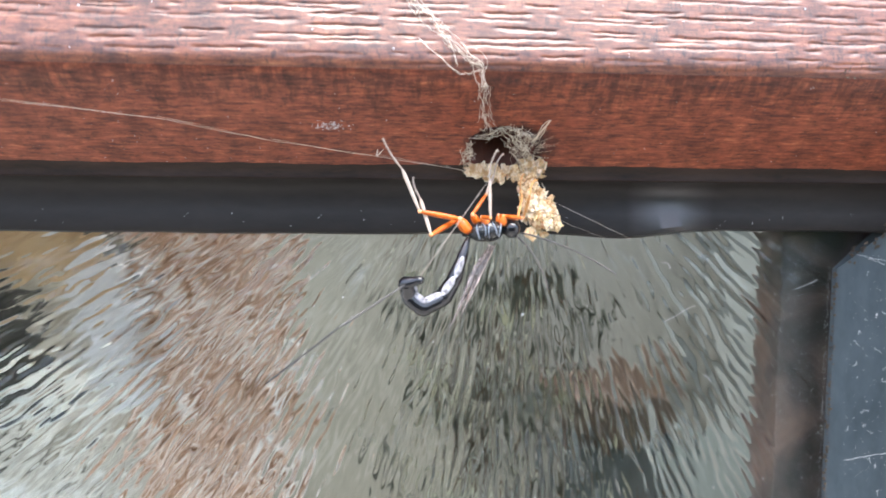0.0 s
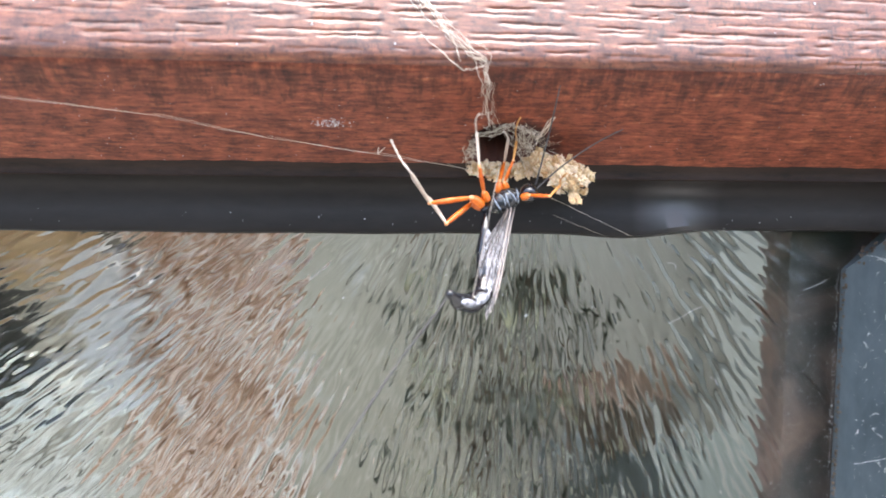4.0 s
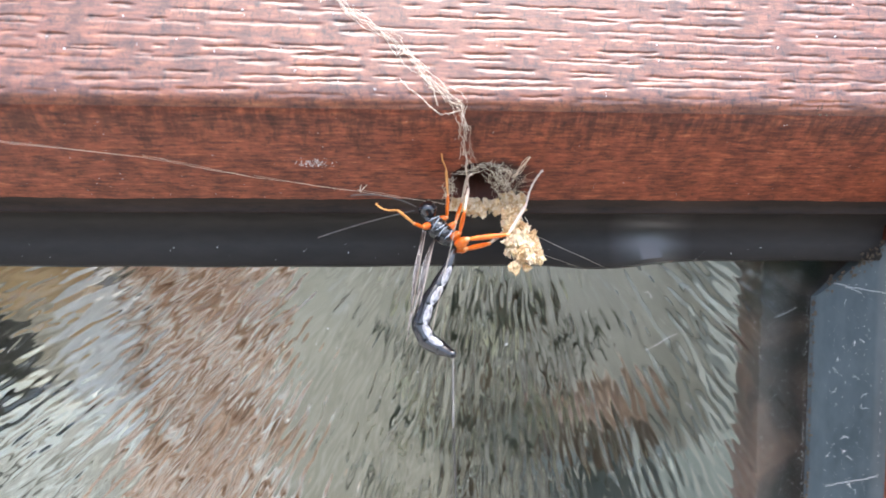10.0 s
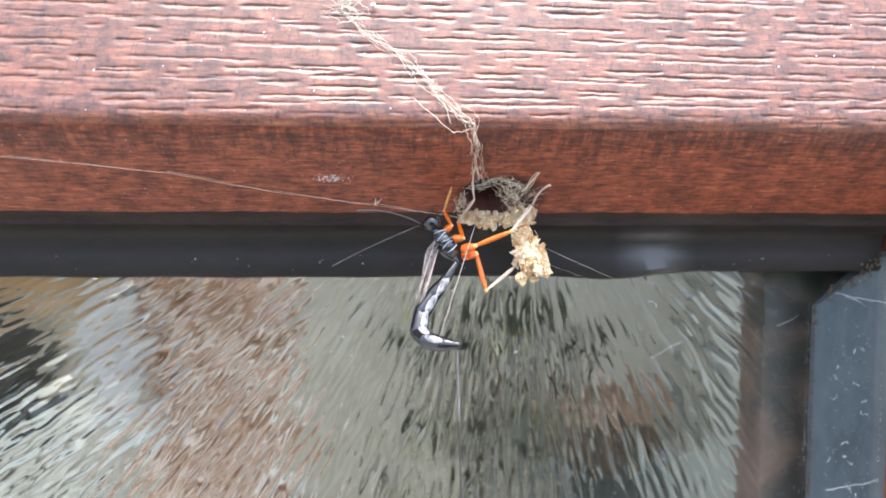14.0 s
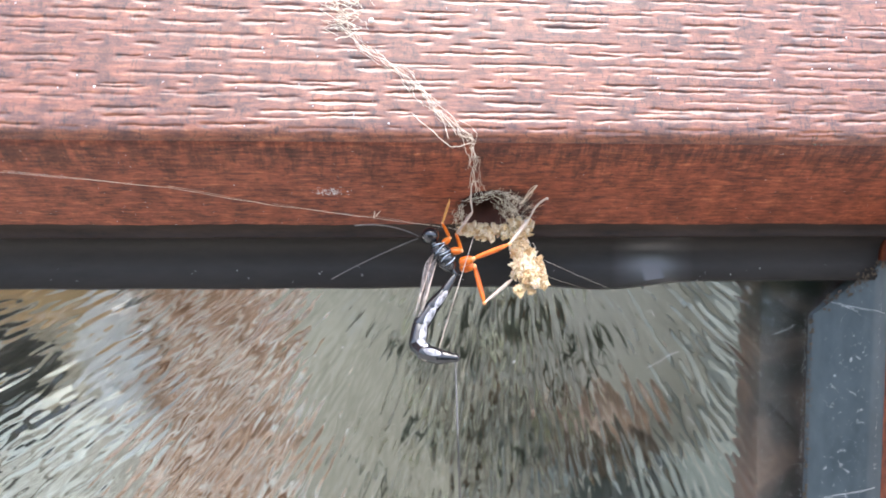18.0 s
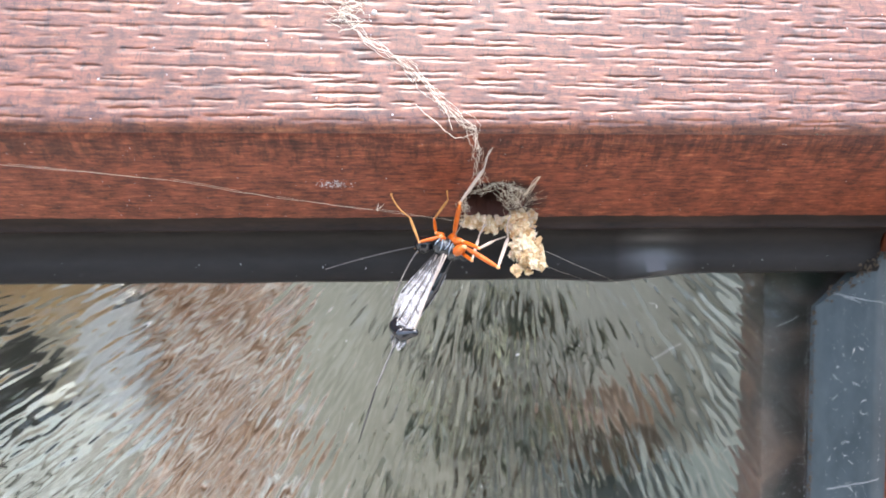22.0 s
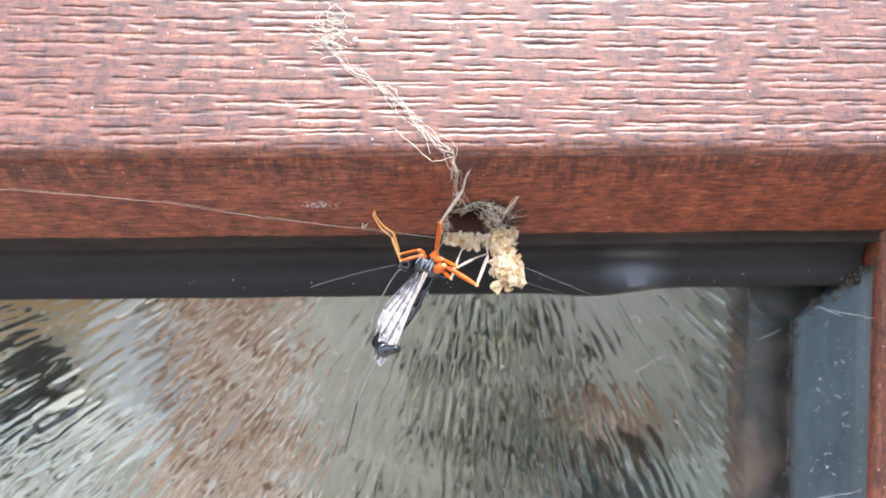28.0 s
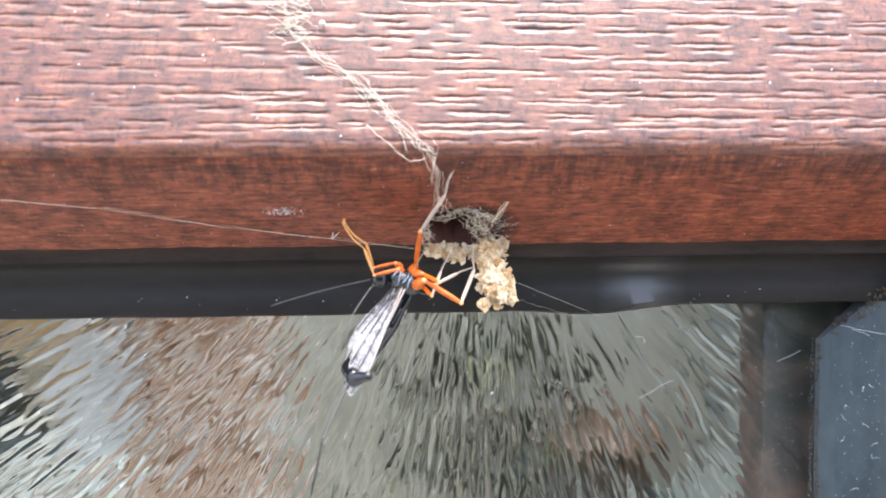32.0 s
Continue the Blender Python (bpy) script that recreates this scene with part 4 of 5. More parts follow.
# ---- the wasp ----
def stance_a():
    s = {}
    s['thorax'] = [(1.72, 6.20, -10.83), (-1.16, 6.20, -11.13)]
    s['head'] = [(1.72, 6.20, -10.83), (2.40, 6.10, -10.75)]
    s['abdomen'] = [(-1.16, 6.20, -11.64), (-1.71, 6.20, -13.30), (-2.33, 6.20, -14.94), (-3.28, 6.20, -16.40), (-4.86, 6.20, -17.15), (-5.90, 6.11, -16.29), (-6.20, 5.17, -15.38), (-5.04, 4.49, -15.21)]
    s['needle'] = [(-6.02, 5.17, -16.17), (-0.03, 2.45, -7.99)]
    s['sheath'] = [(-6.30, 4.49, -15.60), (-11.15, 3.29, -18.92), (-17.26, 8.54, -22.94)]
    s['wf_r'] = [(0.78, 5.70, -12.29), (-3.33, 1.71, -19.49)]
    s['wh_r'] = [(0.51, 5.70, -12.20), (-2.58, 3.06, -18.14)]
    s['wf_l'] = [(1.11, 6.70, -12.00), (-2.46, 1.31, -18.54)]
    s['wh_l'] = [(0.83, 6.70, -12.09), (-1.96, 2.63, -17.33)]
    s['lean'] = [(0.00, 0.00, 0.00), (0.93, -0.10, -0.33)]
    s['belly'] = [(0.00, 0.00, 0.00), (0.20, -0.60, 0.75)]
    s['ant_l'] = [(2.80, 6.10, -11.36), (3.77, -0.05, -16.39)]
    s['ant_r'] = [(3.18, 6.10, -11.08), (10.08, 4.31, -14.70)]
    s['front_l'] = [(1.55, 6.80, -10.27), (1.47, 6.62, -9.49), (2.80, 5.42, -10.13), (3.37, 6.12, -8.13), (3.74, 7.16, -5.77)]
    s['front_r'] = [(1.63, 5.60, -10.64), (1.69, 5.40, -9.86), (3.03, 4.13, -10.33), (3.29, 2.44, -8.94), (4.22, 4.11, -7.19)]
    s['mid_l'] = [(-0.23, 6.80, -10.18), (-0.75, 6.21, -9.56), (0.48, 6.81, -7.72), (1.43, 8.43, -5.51), (1.90, 6.01, -4.40)]
    s['mid_r'] = [(0.53, 5.60, -10.73), (-0.07, 5.47, -9.95), (0.31, 3.28, -10.55), (0.20, 2.61, -7.73), (0.56, 0.58, -5.99)]
    s['hind_l'] = [(-1.08, 6.80, -10.85), (-1.91, 6.63, -9.87), (-4.20, 4.94, -11.55), (-4.97, 6.38, -8.23), (-5.49, 8.40, -5.80)]
    s['hind_r'] = [(-1.12, 5.60, -11.21), (-1.82, 5.39, -10.13), (-5.07, 5.34, -9.55), (-6.46, 5.15, -6.13), (-7.99, 2.96, -4.36)]
    return s


def stance_b():
    s = {}
    s['thorax'] = [(2.83, 6.20, -7.98), (0.18, 6.20, -9.16)]
    s['head'] = [(2.83, 6.20, -7.98), (3.60, 6.10, -7.86)]
    s['abdomen'] = [(0.13, 6.20, -9.55), (-0.04, 5.82, -11.25), (-0.17, 5.82, -13.00), (-0.12, 5.82, -14.75), (-0.42, 5.06, -16.29), (-1.37, 4.44, -17.02), (-2.47, 3.65, -16.94), (-3.18, 2.60, -16.49)]
    s['needle'] = [(-1.47, 3.65, -17.11), (0.43, 0.44, -7.29)]
    s['sheath'] = [(-3.19, 2.60, -16.61), (-6.85, 2.60, -21.36), (-11.87, 1.55, -28.76)]
    s['wf_r'] = [(2.07, 5.70, -9.20), (0.02, 5.70, -18.17)]
    s['wh_r'] = [(1.79, 5.70, -9.29), (-0.48, 5.70, -16.12)]
    s['wf_l'] = [(2.52, 6.70, -8.84), (0.34, 5.78, -17.73)]
    s['wh_l'] = [(2.24, 6.70, -9.03), (0.90, 6.70, -16.11)]
    s['lean'] = [(0.00, 0.00, 0.00), (0.80, -0.60, 0.00)]
    s['belly'] = [(0.00, 0.00, 0.00), (0.35, -0.93, 0.00)]
    s['ant_l'] = [(4.17, 6.10, -7.19), (5.22, 1.03, -1.09)]
    s['ant_r'] = [(4.30, 6.10, -7.47), (10.75, 3.84, -3.30)]
    s['front_l'] = [(1.97, 6.80, -7.49), (1.68, 6.33, -6.91), (2.35, 5.65, -5.27), (2.82, 6.39, -3.25), (2.71, 3.98, -2.29)]
    s['front_r'] = [(2.89, 5.60, -8.38), (3.47, 5.05, -8.34), (4.75, 3.71, -8.78), (5.98, 5.00, -7.49), (5.80, 2.40, -7.36)]
    s['mid_l'] = [(1.27, 6.80, -7.73), (1.32, 6.50, -6.78), (1.93, 7.56, -4.83), (1.89, 4.91, -3.65), (1.07, 2.38, -4.10)]
    s['mid_r'] = [(0.16, 5.60, -8.68), (-0.20, 4.83, -8.16), (-0.73, 3.17, -6.65), (-0.90, 3.17, -3.76), (-0.96, 0.49, -3.45)]
    s['hind_l'] = [(-0.05, 6.80, -8.84), (-1.02, 5.93, -8.76), (-3.19, 4.52, -10.80), (-4.51, 6.63, -8.07), (-5.73, 8.64, -5.90)]
    s['hind_r'] = [(-0.21, 5.60, -9.06), (-1.19, 4.86, -8.62), (-4.45, 4.86, -9.09), (-5.99, 1.85, -7.60), (-7.47, 2.49, -4.83)]
    return s


def stance_c0():
    s = {}
    s['thorax'] = [(-1.33, 6.20, -7.70), (-0.64, 6.20, -10.52)]
    s['head'] = [(-1.33, 6.20, -7.70), (-0.67, 6.10, -6.40)]
    s['abdomen'] = [(-0.57, 6.20, -10.67), (-1.21, 6.20, -12.30), (-2.00, 6.20, -13.86), (-2.72, 6.20, -15.46), (-3.60, 6.20, -16.97), (-3.51, 5.30, -17.97), (-2.73, 4.21, -18.15), (-2.34, 2.92, -18.08)]
    s['needle'] = [(-3.28, 4.21, -17.98), (-0.43, 1.14, -8.35)]
    s['sheath'] = [(-2.34, 2.92, -18.17), (-0.93, 5.52, -23.39), (0.84, 10.60, -30.60)]
    s['wf_r'] = [(-1.94, 5.70, -8.67), (-5.89, 5.70, -16.98)]
    s['wh_r'] = [(-1.76, 5.70, -8.85), (-4.75, 5.70, -15.40)]
    s['wf_l'] = [(-1.30, 6.70, -8.42), (-4.83, 6.70, -16.91)]
    s['wh_l'] = [(-1.12, 6.70, -8.60), (-3.69, 6.70, -15.33)]
    s['lean'] = [(0.00, 0.00, 0.00), (0.60, -0.80, 0.00)]
    s['belly'] = [(0.00, 0.00, 0.00), (0.35, -0.93, 0.00)]
    s['ant_l'] = [(-1.58, 6.10, -6.03), (-6.85, 0.10, -6.58)]
    s['ant_r'] = [(-1.59, 6.10, -6.32), (-9.00, 3.16, -6.95)]
    s['front_l'] = [(-0.89, 6.80, -7.06), (-1.20, 6.61, -6.35), (-1.91, 6.12, -4.66), (-2.08, 4.63, -3.05), (-3.05, 2.41, -2.12)]
    s['front_r'] = [(-1.40, 5.60, -8.14), (-1.73, 5.60, -8.86), (-3.36, 4.74, -9.36), (-4.50, 3.35, -8.11), (-5.62, 4.95, -6.40)]
    s['mid_l'] = [(-0.44, 6.80, -7.82), (0.15, 6.51, -7.07), (1.84, 7.39, -5.77), (3.51, 8.27, -3.57), (3.66, 5.78, -2.55)]
    s['mid_r'] = [(-0.25, 5.60, -9.33), (0.36, 4.81, -9.40), (2.03, 3.36, -10.05), (3.84, 5.05, -8.53), (5.15, 6.64, -6.79)]
    s['hind_l'] = [(-0.21, 6.80, -9.70), (0.60, 5.80, -9.93), (2.91, 7.99, -9.06), (5.27, 10.36, -7.47), (7.28, 12.09, -5.68)]
    s['hind_r'] = [(-0.36, 5.60, -10.25), (0.30, 4.48, -10.32), (3.14, 4.24, -11.97), (5.60, 5.41, -9.46), (5.69, 2.31, -8.65)]
    return s


def stance_c1():
    s = {}
    s['thorax'] = [(-2.84, 6.20, -6.99), (-0.88, 6.20, -9.12)]
    s['head'] = [(-2.84, 6.20, -6.99), (-2.92, 6.10, -5.94)]
    s['abdomen'] = [(-0.72, 6.20, -9.49), (-1.34, 6.20, -11.12), (-2.13, 6.20, -12.68), (-3.10, 6.20, -14.14), (-3.64, 6.20, -15.81), (-3.06, 6.20, -17.03), (-1.99, 5.73, -17.70), (-1.15, 4.83, -18.25)]
    s['needle'] = [(-2.94, 5.73, -17.26), (-0.69, 2.97, -7.39)]
    s['sheath'] = [(-1.15, 4.83, -18.33), (-1.48, 2.13, -23.69), (-0.79, 8.29, -30.21)]
    s['wf_r'] = [(-3.34, 5.70, -8.05), (-4.74, 5.70, -17.15)]
    s['wh_r'] = [(-3.16, 5.70, -8.14), (-4.49, 4.26, -15.07)]
    s['wf_l'] = [(-2.19, 6.70, -8.06), (-4.66, 3.49, -16.32)]
    s['wh_l'] = [(-2.28, 6.70, -8.25), (-3.92, 4.78, -15.00)]
    s['lean'] = [(0.00, 0.00, 0.00), (0.975, -0.065, -0.19)]
    s['belly'] = [(0.00, 0.00, 0.00), (0.35, -0.93, 0.00)]
    s['ant_l'] = [(-3.88, 6.10, -5.94), (-8.78, -0.16, -6.83)]
    s['ant_r'] = [(-4.01, 6.10, -6.27), (-11.67, 5.86, -8.57)]
    s['front_l'] = [(-2.02, 6.80, -6.91), (-1.26, 6.67, -6.71), (-1.19, 6.07, -4.91), (-1.38, 5.32, -2.84), (-1.76, 3.41, -1.12)]
    s['front_r'] = [(-2.80, 5.60, -7.62), (-3.37, 5.13, -7.93), (-4.17, 3.41, -8.04), (-5.48, 1.77, -7.39), (-7.15, 3.51, -6.43)]
    s['mid_l'] = [(-1.26, 6.80, -7.85), (-0.56, 6.53, -7.18), (0.09, 7.57, -5.23), (0.35, 5.14, -3.66), (0.09, 2.53, -3.04)]
    s['mid_r'] = [(-0.95, 5.60, -8.71), (-0.40, 4.80, -8.46), (-0.16, 2.97, -7.09), (0.38, 4.60, -4.76), (0.30, 1.93, -4.39)]
    s['hind_l'] = [(-0.56, 6.80, -9.25), (0.15, 5.77, -9.61), (2.44, 7.96, -8.69), (4.49, 10.44, -6.85), (6.54, 12.04, -5.00)]
    s['hind_r'] = [(-0.60, 5.60, -9.35), (0.18, 4.60, -9.05), (3.42, 4.07, -8.78), (5.29, 5.49, -5.92), (6.65, 4.80, -3.11)]
    return s


def stance_c2():
    s = {}
    s['thorax'] = [(-3.33, 6.20, -6.90), (-1.69, 6.20, -9.29)]
    s['head'] = [(-3.33, 6.20, -6.90), (-3.67, 6.10, -6.12)]
    s['abdomen'] = [(-1.58, 6.20, -9.69), (-2.55, 6.20, -11.14), (-3.64, 6.20, -12.51), (-4.60, 6.20, -13.97), (-4.88, 5.85, -15.66), (-4.18, 4.95, -16.39), (-3.02, 4.34, -16.72), (-1.79, 3.82, -16.86)]
    s['needle'] = [(-3.30, 4.34, -16.44), (0.01, 4.52, -6.48)]
    s['sheath'] = [(-1.88, 3.82, -17.04), (-1.98, 2.12, -22.79), (-1.41, 7.80, -29.75)]
    s['wf_r'] = [(-3.42, 5.70, -7.81), (-5.43, -0.59, -14.22)]
    s['wh_r'] = [(-3.28, 5.70, -8.01), (-4.57, 11.36, -12.27)]
    s['wf_l'] = [(-2.92, 6.70, -7.79), (-5.09, 0.57, -14.30)]
    s['wh_l'] = [(-3.02, 6.70, -7.99), (-4.71, 2.52, -13.61)]
    s['lean'] = [(0.00, 0.00, 0.00), (0.975, -0.065, -0.19)]
    s['belly'] = [(0.00, 0.00, 0.00), (0.35, -0.93, 0.00)]
    s['ant_l'] = [(-4.70, 6.10, -6.23), (-9.67, -0.14, -6.83)]
    s['ant_r'] = [(-4.70, 6.10, -6.43), (-11.92, 6.10, -9.87)]
    s['front_l'] = [(-2.51, 6.80, -6.76), (-1.88, 6.63, -6.29), (-2.47, 7.54, -4.73), (-1.89, 6.34, -2.99), (-1.57, 4.73, -0.97)]
    s['front_r'] = [(-2.45, 7.70, -6.55), (-1.81, 7.53, -6.07), (-2.41, 8.44, -4.49), (-1.82, 7.24, -2.72), (-1.49, 5.63, -0.66)]
    s['mid_l'] = [(-1.87, 6.80, -7.42), (-0.88, 6.69, -7.41), (-1.19, 8.09, -5.61), (0.10, 6.00, -4.07), (-0.11, 4.19, -2.07)]
    s['mid_r'] = [(-1.80, 7.70, -7.22), (-0.79, 7.59, -7.21), (-1.11, 8.99, -5.39), (0.20, 6.90, -3.82), (-0.01, 5.09, -1.78)]
    s['hind_l'] = [(-1.07, 6.80, -8.93), (0.18, 6.42, -8.86), (0.95, 6.42, -12.06), (3.65, 7.64, -9.84), (5.67, 9.63, -8.35)]
    s['hind_r'] = [(-1.17, 5.60, -8.72), (-0.08, 4.95, -8.47), (2.94, 4.21, -7.37), (5.07, 5.76, -4.77), (6.13, 2.94, -3.68)]
    return s


def stance_d():
    s = {}
    s['thorax'] = [(-3.90, 5.90, -7.46), (-1.34, 6.31, -8.77)]
    s['head'] = [(-3.90, 5.90, -7.46), (-4.70, 5.80, -7.83)]
    s['abdomen'] = [(-2.10, 6.70, -8.60), (-3.00, 7.40, -9.95), (-3.90, 7.80, -11.40), (-5.00, 7.80, -12.75), (-6.10, 7.40, -14.05), (-7.00, 6.60, -14.70), (-6.55, 5.60, -15.50), (-5.50, 4.90, -15.40)]
    s['needle'] = [(-5.81, 8.11, -13.80), (-0.74, 5.03, -5.13)]
    s['sheath'] = [(-6.54, 6.40, -14.70), (-8.64, 3.80, -19.68), (-10.39, 11.25, -24.41)]
    s['wf_r'] = [(-2.88, 5.35, -8.59), (-6.55, 5.90, -17.01)]
    s['wh_r'] = [(-2.69, 5.35, -8.79), (-6.01, 5.97, -15.15)]
    s['wf_l'] = [(-3.33, 5.85, -8.28), (-6.94, 7.45, -16.59)]
    s['wh_l'] = [(-3.04, 5.85, -8.59), (-5.96, 6.52, -15.13)]
    s['lean'] = [(0.00, 0.00, 0.00), (0.10, -1.00, 0.00)]
    s['belly'] = [(0.00, 0.00, 0.00), (0.93, 0.36, 0.00)]
    s['ant_l'] = [(-4.89, 6.10, -8.01), (-7.32, 0.78, -13.48)]
    s['ant_r'] = [(-4.98, 6.10, -7.81), (-12.71, 5.65, -9.82)]
    s['front_l'] = [(-2.93, 6.80, -6.86), (-3.41, 6.26, -6.52), (-5.09, 5.54, -7.03), (-5.62, 4.17, -5.39), (-7.22, 2.82, -3.86)]
    s['front_r'] = [(-2.83, 5.60, -7.44), (-3.17, 4.89, -7.29), (-5.02, 4.86, -7.75), (-5.77, 4.36, -5.75), (-7.39, 3.91, -3.77)]
    s['mid_l'] = [(-1.85, 6.80, -7.89), (-1.46, 5.99, -8.34), (-0.64, 4.20, -9.53), (0.18, 5.88, -7.30), (1.06, 7.74, -5.56)]
    s['mid_r'] = [(-2.04, 5.60, -7.54), (-1.28, 4.97, -7.69), (-0.11, 3.26, -8.69), (1.45, 5.44, -7.58), (2.83, 7.60, -6.73)]
    s['hind_l'] = [(-2.24, 6.80, -7.48), (-1.79, 7.52, -6.49), (-1.40, 5.14, -4.23), (0.49, 2.96, -1.93), (1.64, 0.62, -0.07)]
    s['hind_r'] = [(-1.97, 5.60, -8.55), (-1.18, 4.61, -8.27), (1.58, 4.46, -10.07), (2.86, 6.30, -7.13), (2.62, 3.35, -5.91)]
    return s


def stance_d1():
    s = {}
    s['thorax'] = [(-3.74, 5.90, -7.32), (-1.18, 6.31, -8.62)]
    s['head'] = [(-3.74, 5.90, -7.32), (-3.90, 5.80, -7.59)]
    s['abdomen'] = [(-1.86, 6.31, -8.30), (-2.45, 7.45, -9.49), (-3.29, 8.05, -10.91), (-4.17, 8.27, -12.40), (-5.05, 8.27, -13.91), (-5.64, 7.88, -15.06), (-5.19, 6.79, -15.73), (-4.47, 5.65, -15.73)]
    s['needle'] = [(-5.62, 8.11, -13.62), (-0.58, 5.01, -4.94)]
    s['sheath'] = [(-6.34, 5.65, -14.57), (-8.35, 2.75, -19.43), (-10.10, 10.23, -24.12)]
    s['wf_r'] = [(-3.06, 5.35, -8.48), (-5.67, 7.31, -17.08)]
    s['wh_r'] = [(-2.72, 5.35, -8.58), (-4.84, 5.87, -15.45)]
    s['wf_l'] = [(-3.47, 5.85, -8.28), (-6.14, 8.12, -16.79)]
    s['wh_l'] = [(-3.18, 5.85, -8.48), (-5.40, 6.39, -15.31)]
    s['lean'] = [(0.00, 0.00, 0.00), (0.10, -1.00, 0.00)]
    s['belly'] = [(0.00, 0.00, 0.00), (0.93, 0.36, 0.00)]
    s['ant_l'] = [(-4.72, 6.10, -7.87), (-7.06, 0.66, -13.25)]
    s['ant_r'] = [(-4.81, 6.10, -7.67), (-12.53, 5.53, -9.72)]
    s['front_l'] = [(-2.39, 6.80, -6.68), (-3.12, 6.77, -6.35), (-3.19, 7.83, -4.78), (-1.99, 6.67, -3.34), (-1.71, 5.25, -1.18)]
    s['front_r'] = [(-2.68, 5.60, -7.29), (-3.02, 4.89, -7.15), (-4.86, 4.86, -7.61), (-5.60, 4.35, -5.60), (-7.23, 3.94, -3.62)]
    s['mid_l'] = [(-1.71, 6.80, -7.75), (-1.32, 5.99, -8.19), (-0.48, 4.19, -9.35), (0.30, 5.90, -7.15), (1.17, 7.78, -5.41)]
    s['mid_r'] = [(-1.90, 5.60, -7.40), (-1.14, 4.97, -7.54), (0.04, 3.25, -8.51), (1.58, 5.45, -7.42), (2.92, 7.64, -6.59)]
    s['hind_l'] = [(-2.10, 6.80, -7.34), (-1.67, 7.54, -6.36), (-1.27, 5.16, -4.11), (0.61, 2.94, -1.82), (1.75, 0.60, 0.03)]
    s['hind_r'] = [(-1.73, 5.60, -8.44), (-0.85, 4.65, -8.44), (2.22, 4.38, -9.64), (3.62, 6.72, -7.14), (3.15, 3.86, -5.80)]
    return s


def stance_d2():
    s, other = stance_d(), stance_d1()
    dx, dy, dz = (s['front_l'][0][i] - other['front_l'][0][i] for i in range(3))
    s['front_l'] = [(x + dx * 0.6, y + dy, z + dz) for x, y, z in other['front_l']]
    return s


def stance_a3():
    s = stance_a2()
    s['ant_r'] = [(3.18, 6.10, -11.08), (8.40, 4.20, -5.00)]
    return s


def stance_a2():
    s = stance_a()
    s['sheath'] = [(-6.69, 4.49, -15.31), (-10.06, 8.91, -17.57), (-13.58, 1.89, -21.97)]
    return s


def stance_c3():
    s = stance_c2()
    s['sheath'] = [(-1.14, 3.82, -16.70), (-0.00, 7.11, -21.59), (2.00, 11.63, -29.10)]
    return s

LEG = {"hind": (1.3, 3.3, 3.7, 3.2), "mid": (1.0, 2.3, 2.9, 2.7), "front": (0.8, 1.9, 2.2, 2.6)}
ABDOMEN = [1.75] * 4 + [1.35] * 3


def limb(length, r0, r1, swell=0.0, sides=10, bend=0.0):
    st = []
    for i in range(9):
        k = i / 8
        r = r0 + (r1 - r0) * k + swell * math.sin(math.pi * k)
        st.append((k * length, r * (0.55 if i in (0, 8) else 1)))
    return lathe(st, sides, bend=bend)


def foot_mesh(length, r):
    """Five short joints, each a little wider at its end, and a pair of claws."""
    st, x = [], 0.0
    for k in (0.38, 0.22, 0.16, 0.11, 0.13):
        st += [(x * length, r * 0.62), ((x + k * 0.85) * length, r), ((x + k * 0.98) * length, r * 0.75)]
        x += k
    bm = lathe(st, 8, bend=0.09 * length)
    for side in (-1, 1):
        bmesh.ops.create_cone(bm, cap_ends=True, segments=5, radius1=0.03 * MM, radius2=0.006 * MM, depth=0.25 * MM, matrix=Matrix.Translation((length * MM, side * 0.05 * MM, -0.05 * MM)) @ Matrix.Rotation(radians(60), 4, "Y"))
    return bm


def wing_outline(length, width):
    top = [(0, 0.0), (0.12, 0.03), (0.45, 0.06), (0.72, 0.09), (0.86, 0.06), (0.95, -0.06), (1.0, -0.2)]
    low = [(0.97, -0.36), (0.88, -0.55), (0.75, -0.74), (0.6, -0.86), (0.45, -0.8), (0.3, -0.58), (0.15, -0.3), (0.04, -0.1)]
    return [(x * length, y * width) for x, y in top + low]


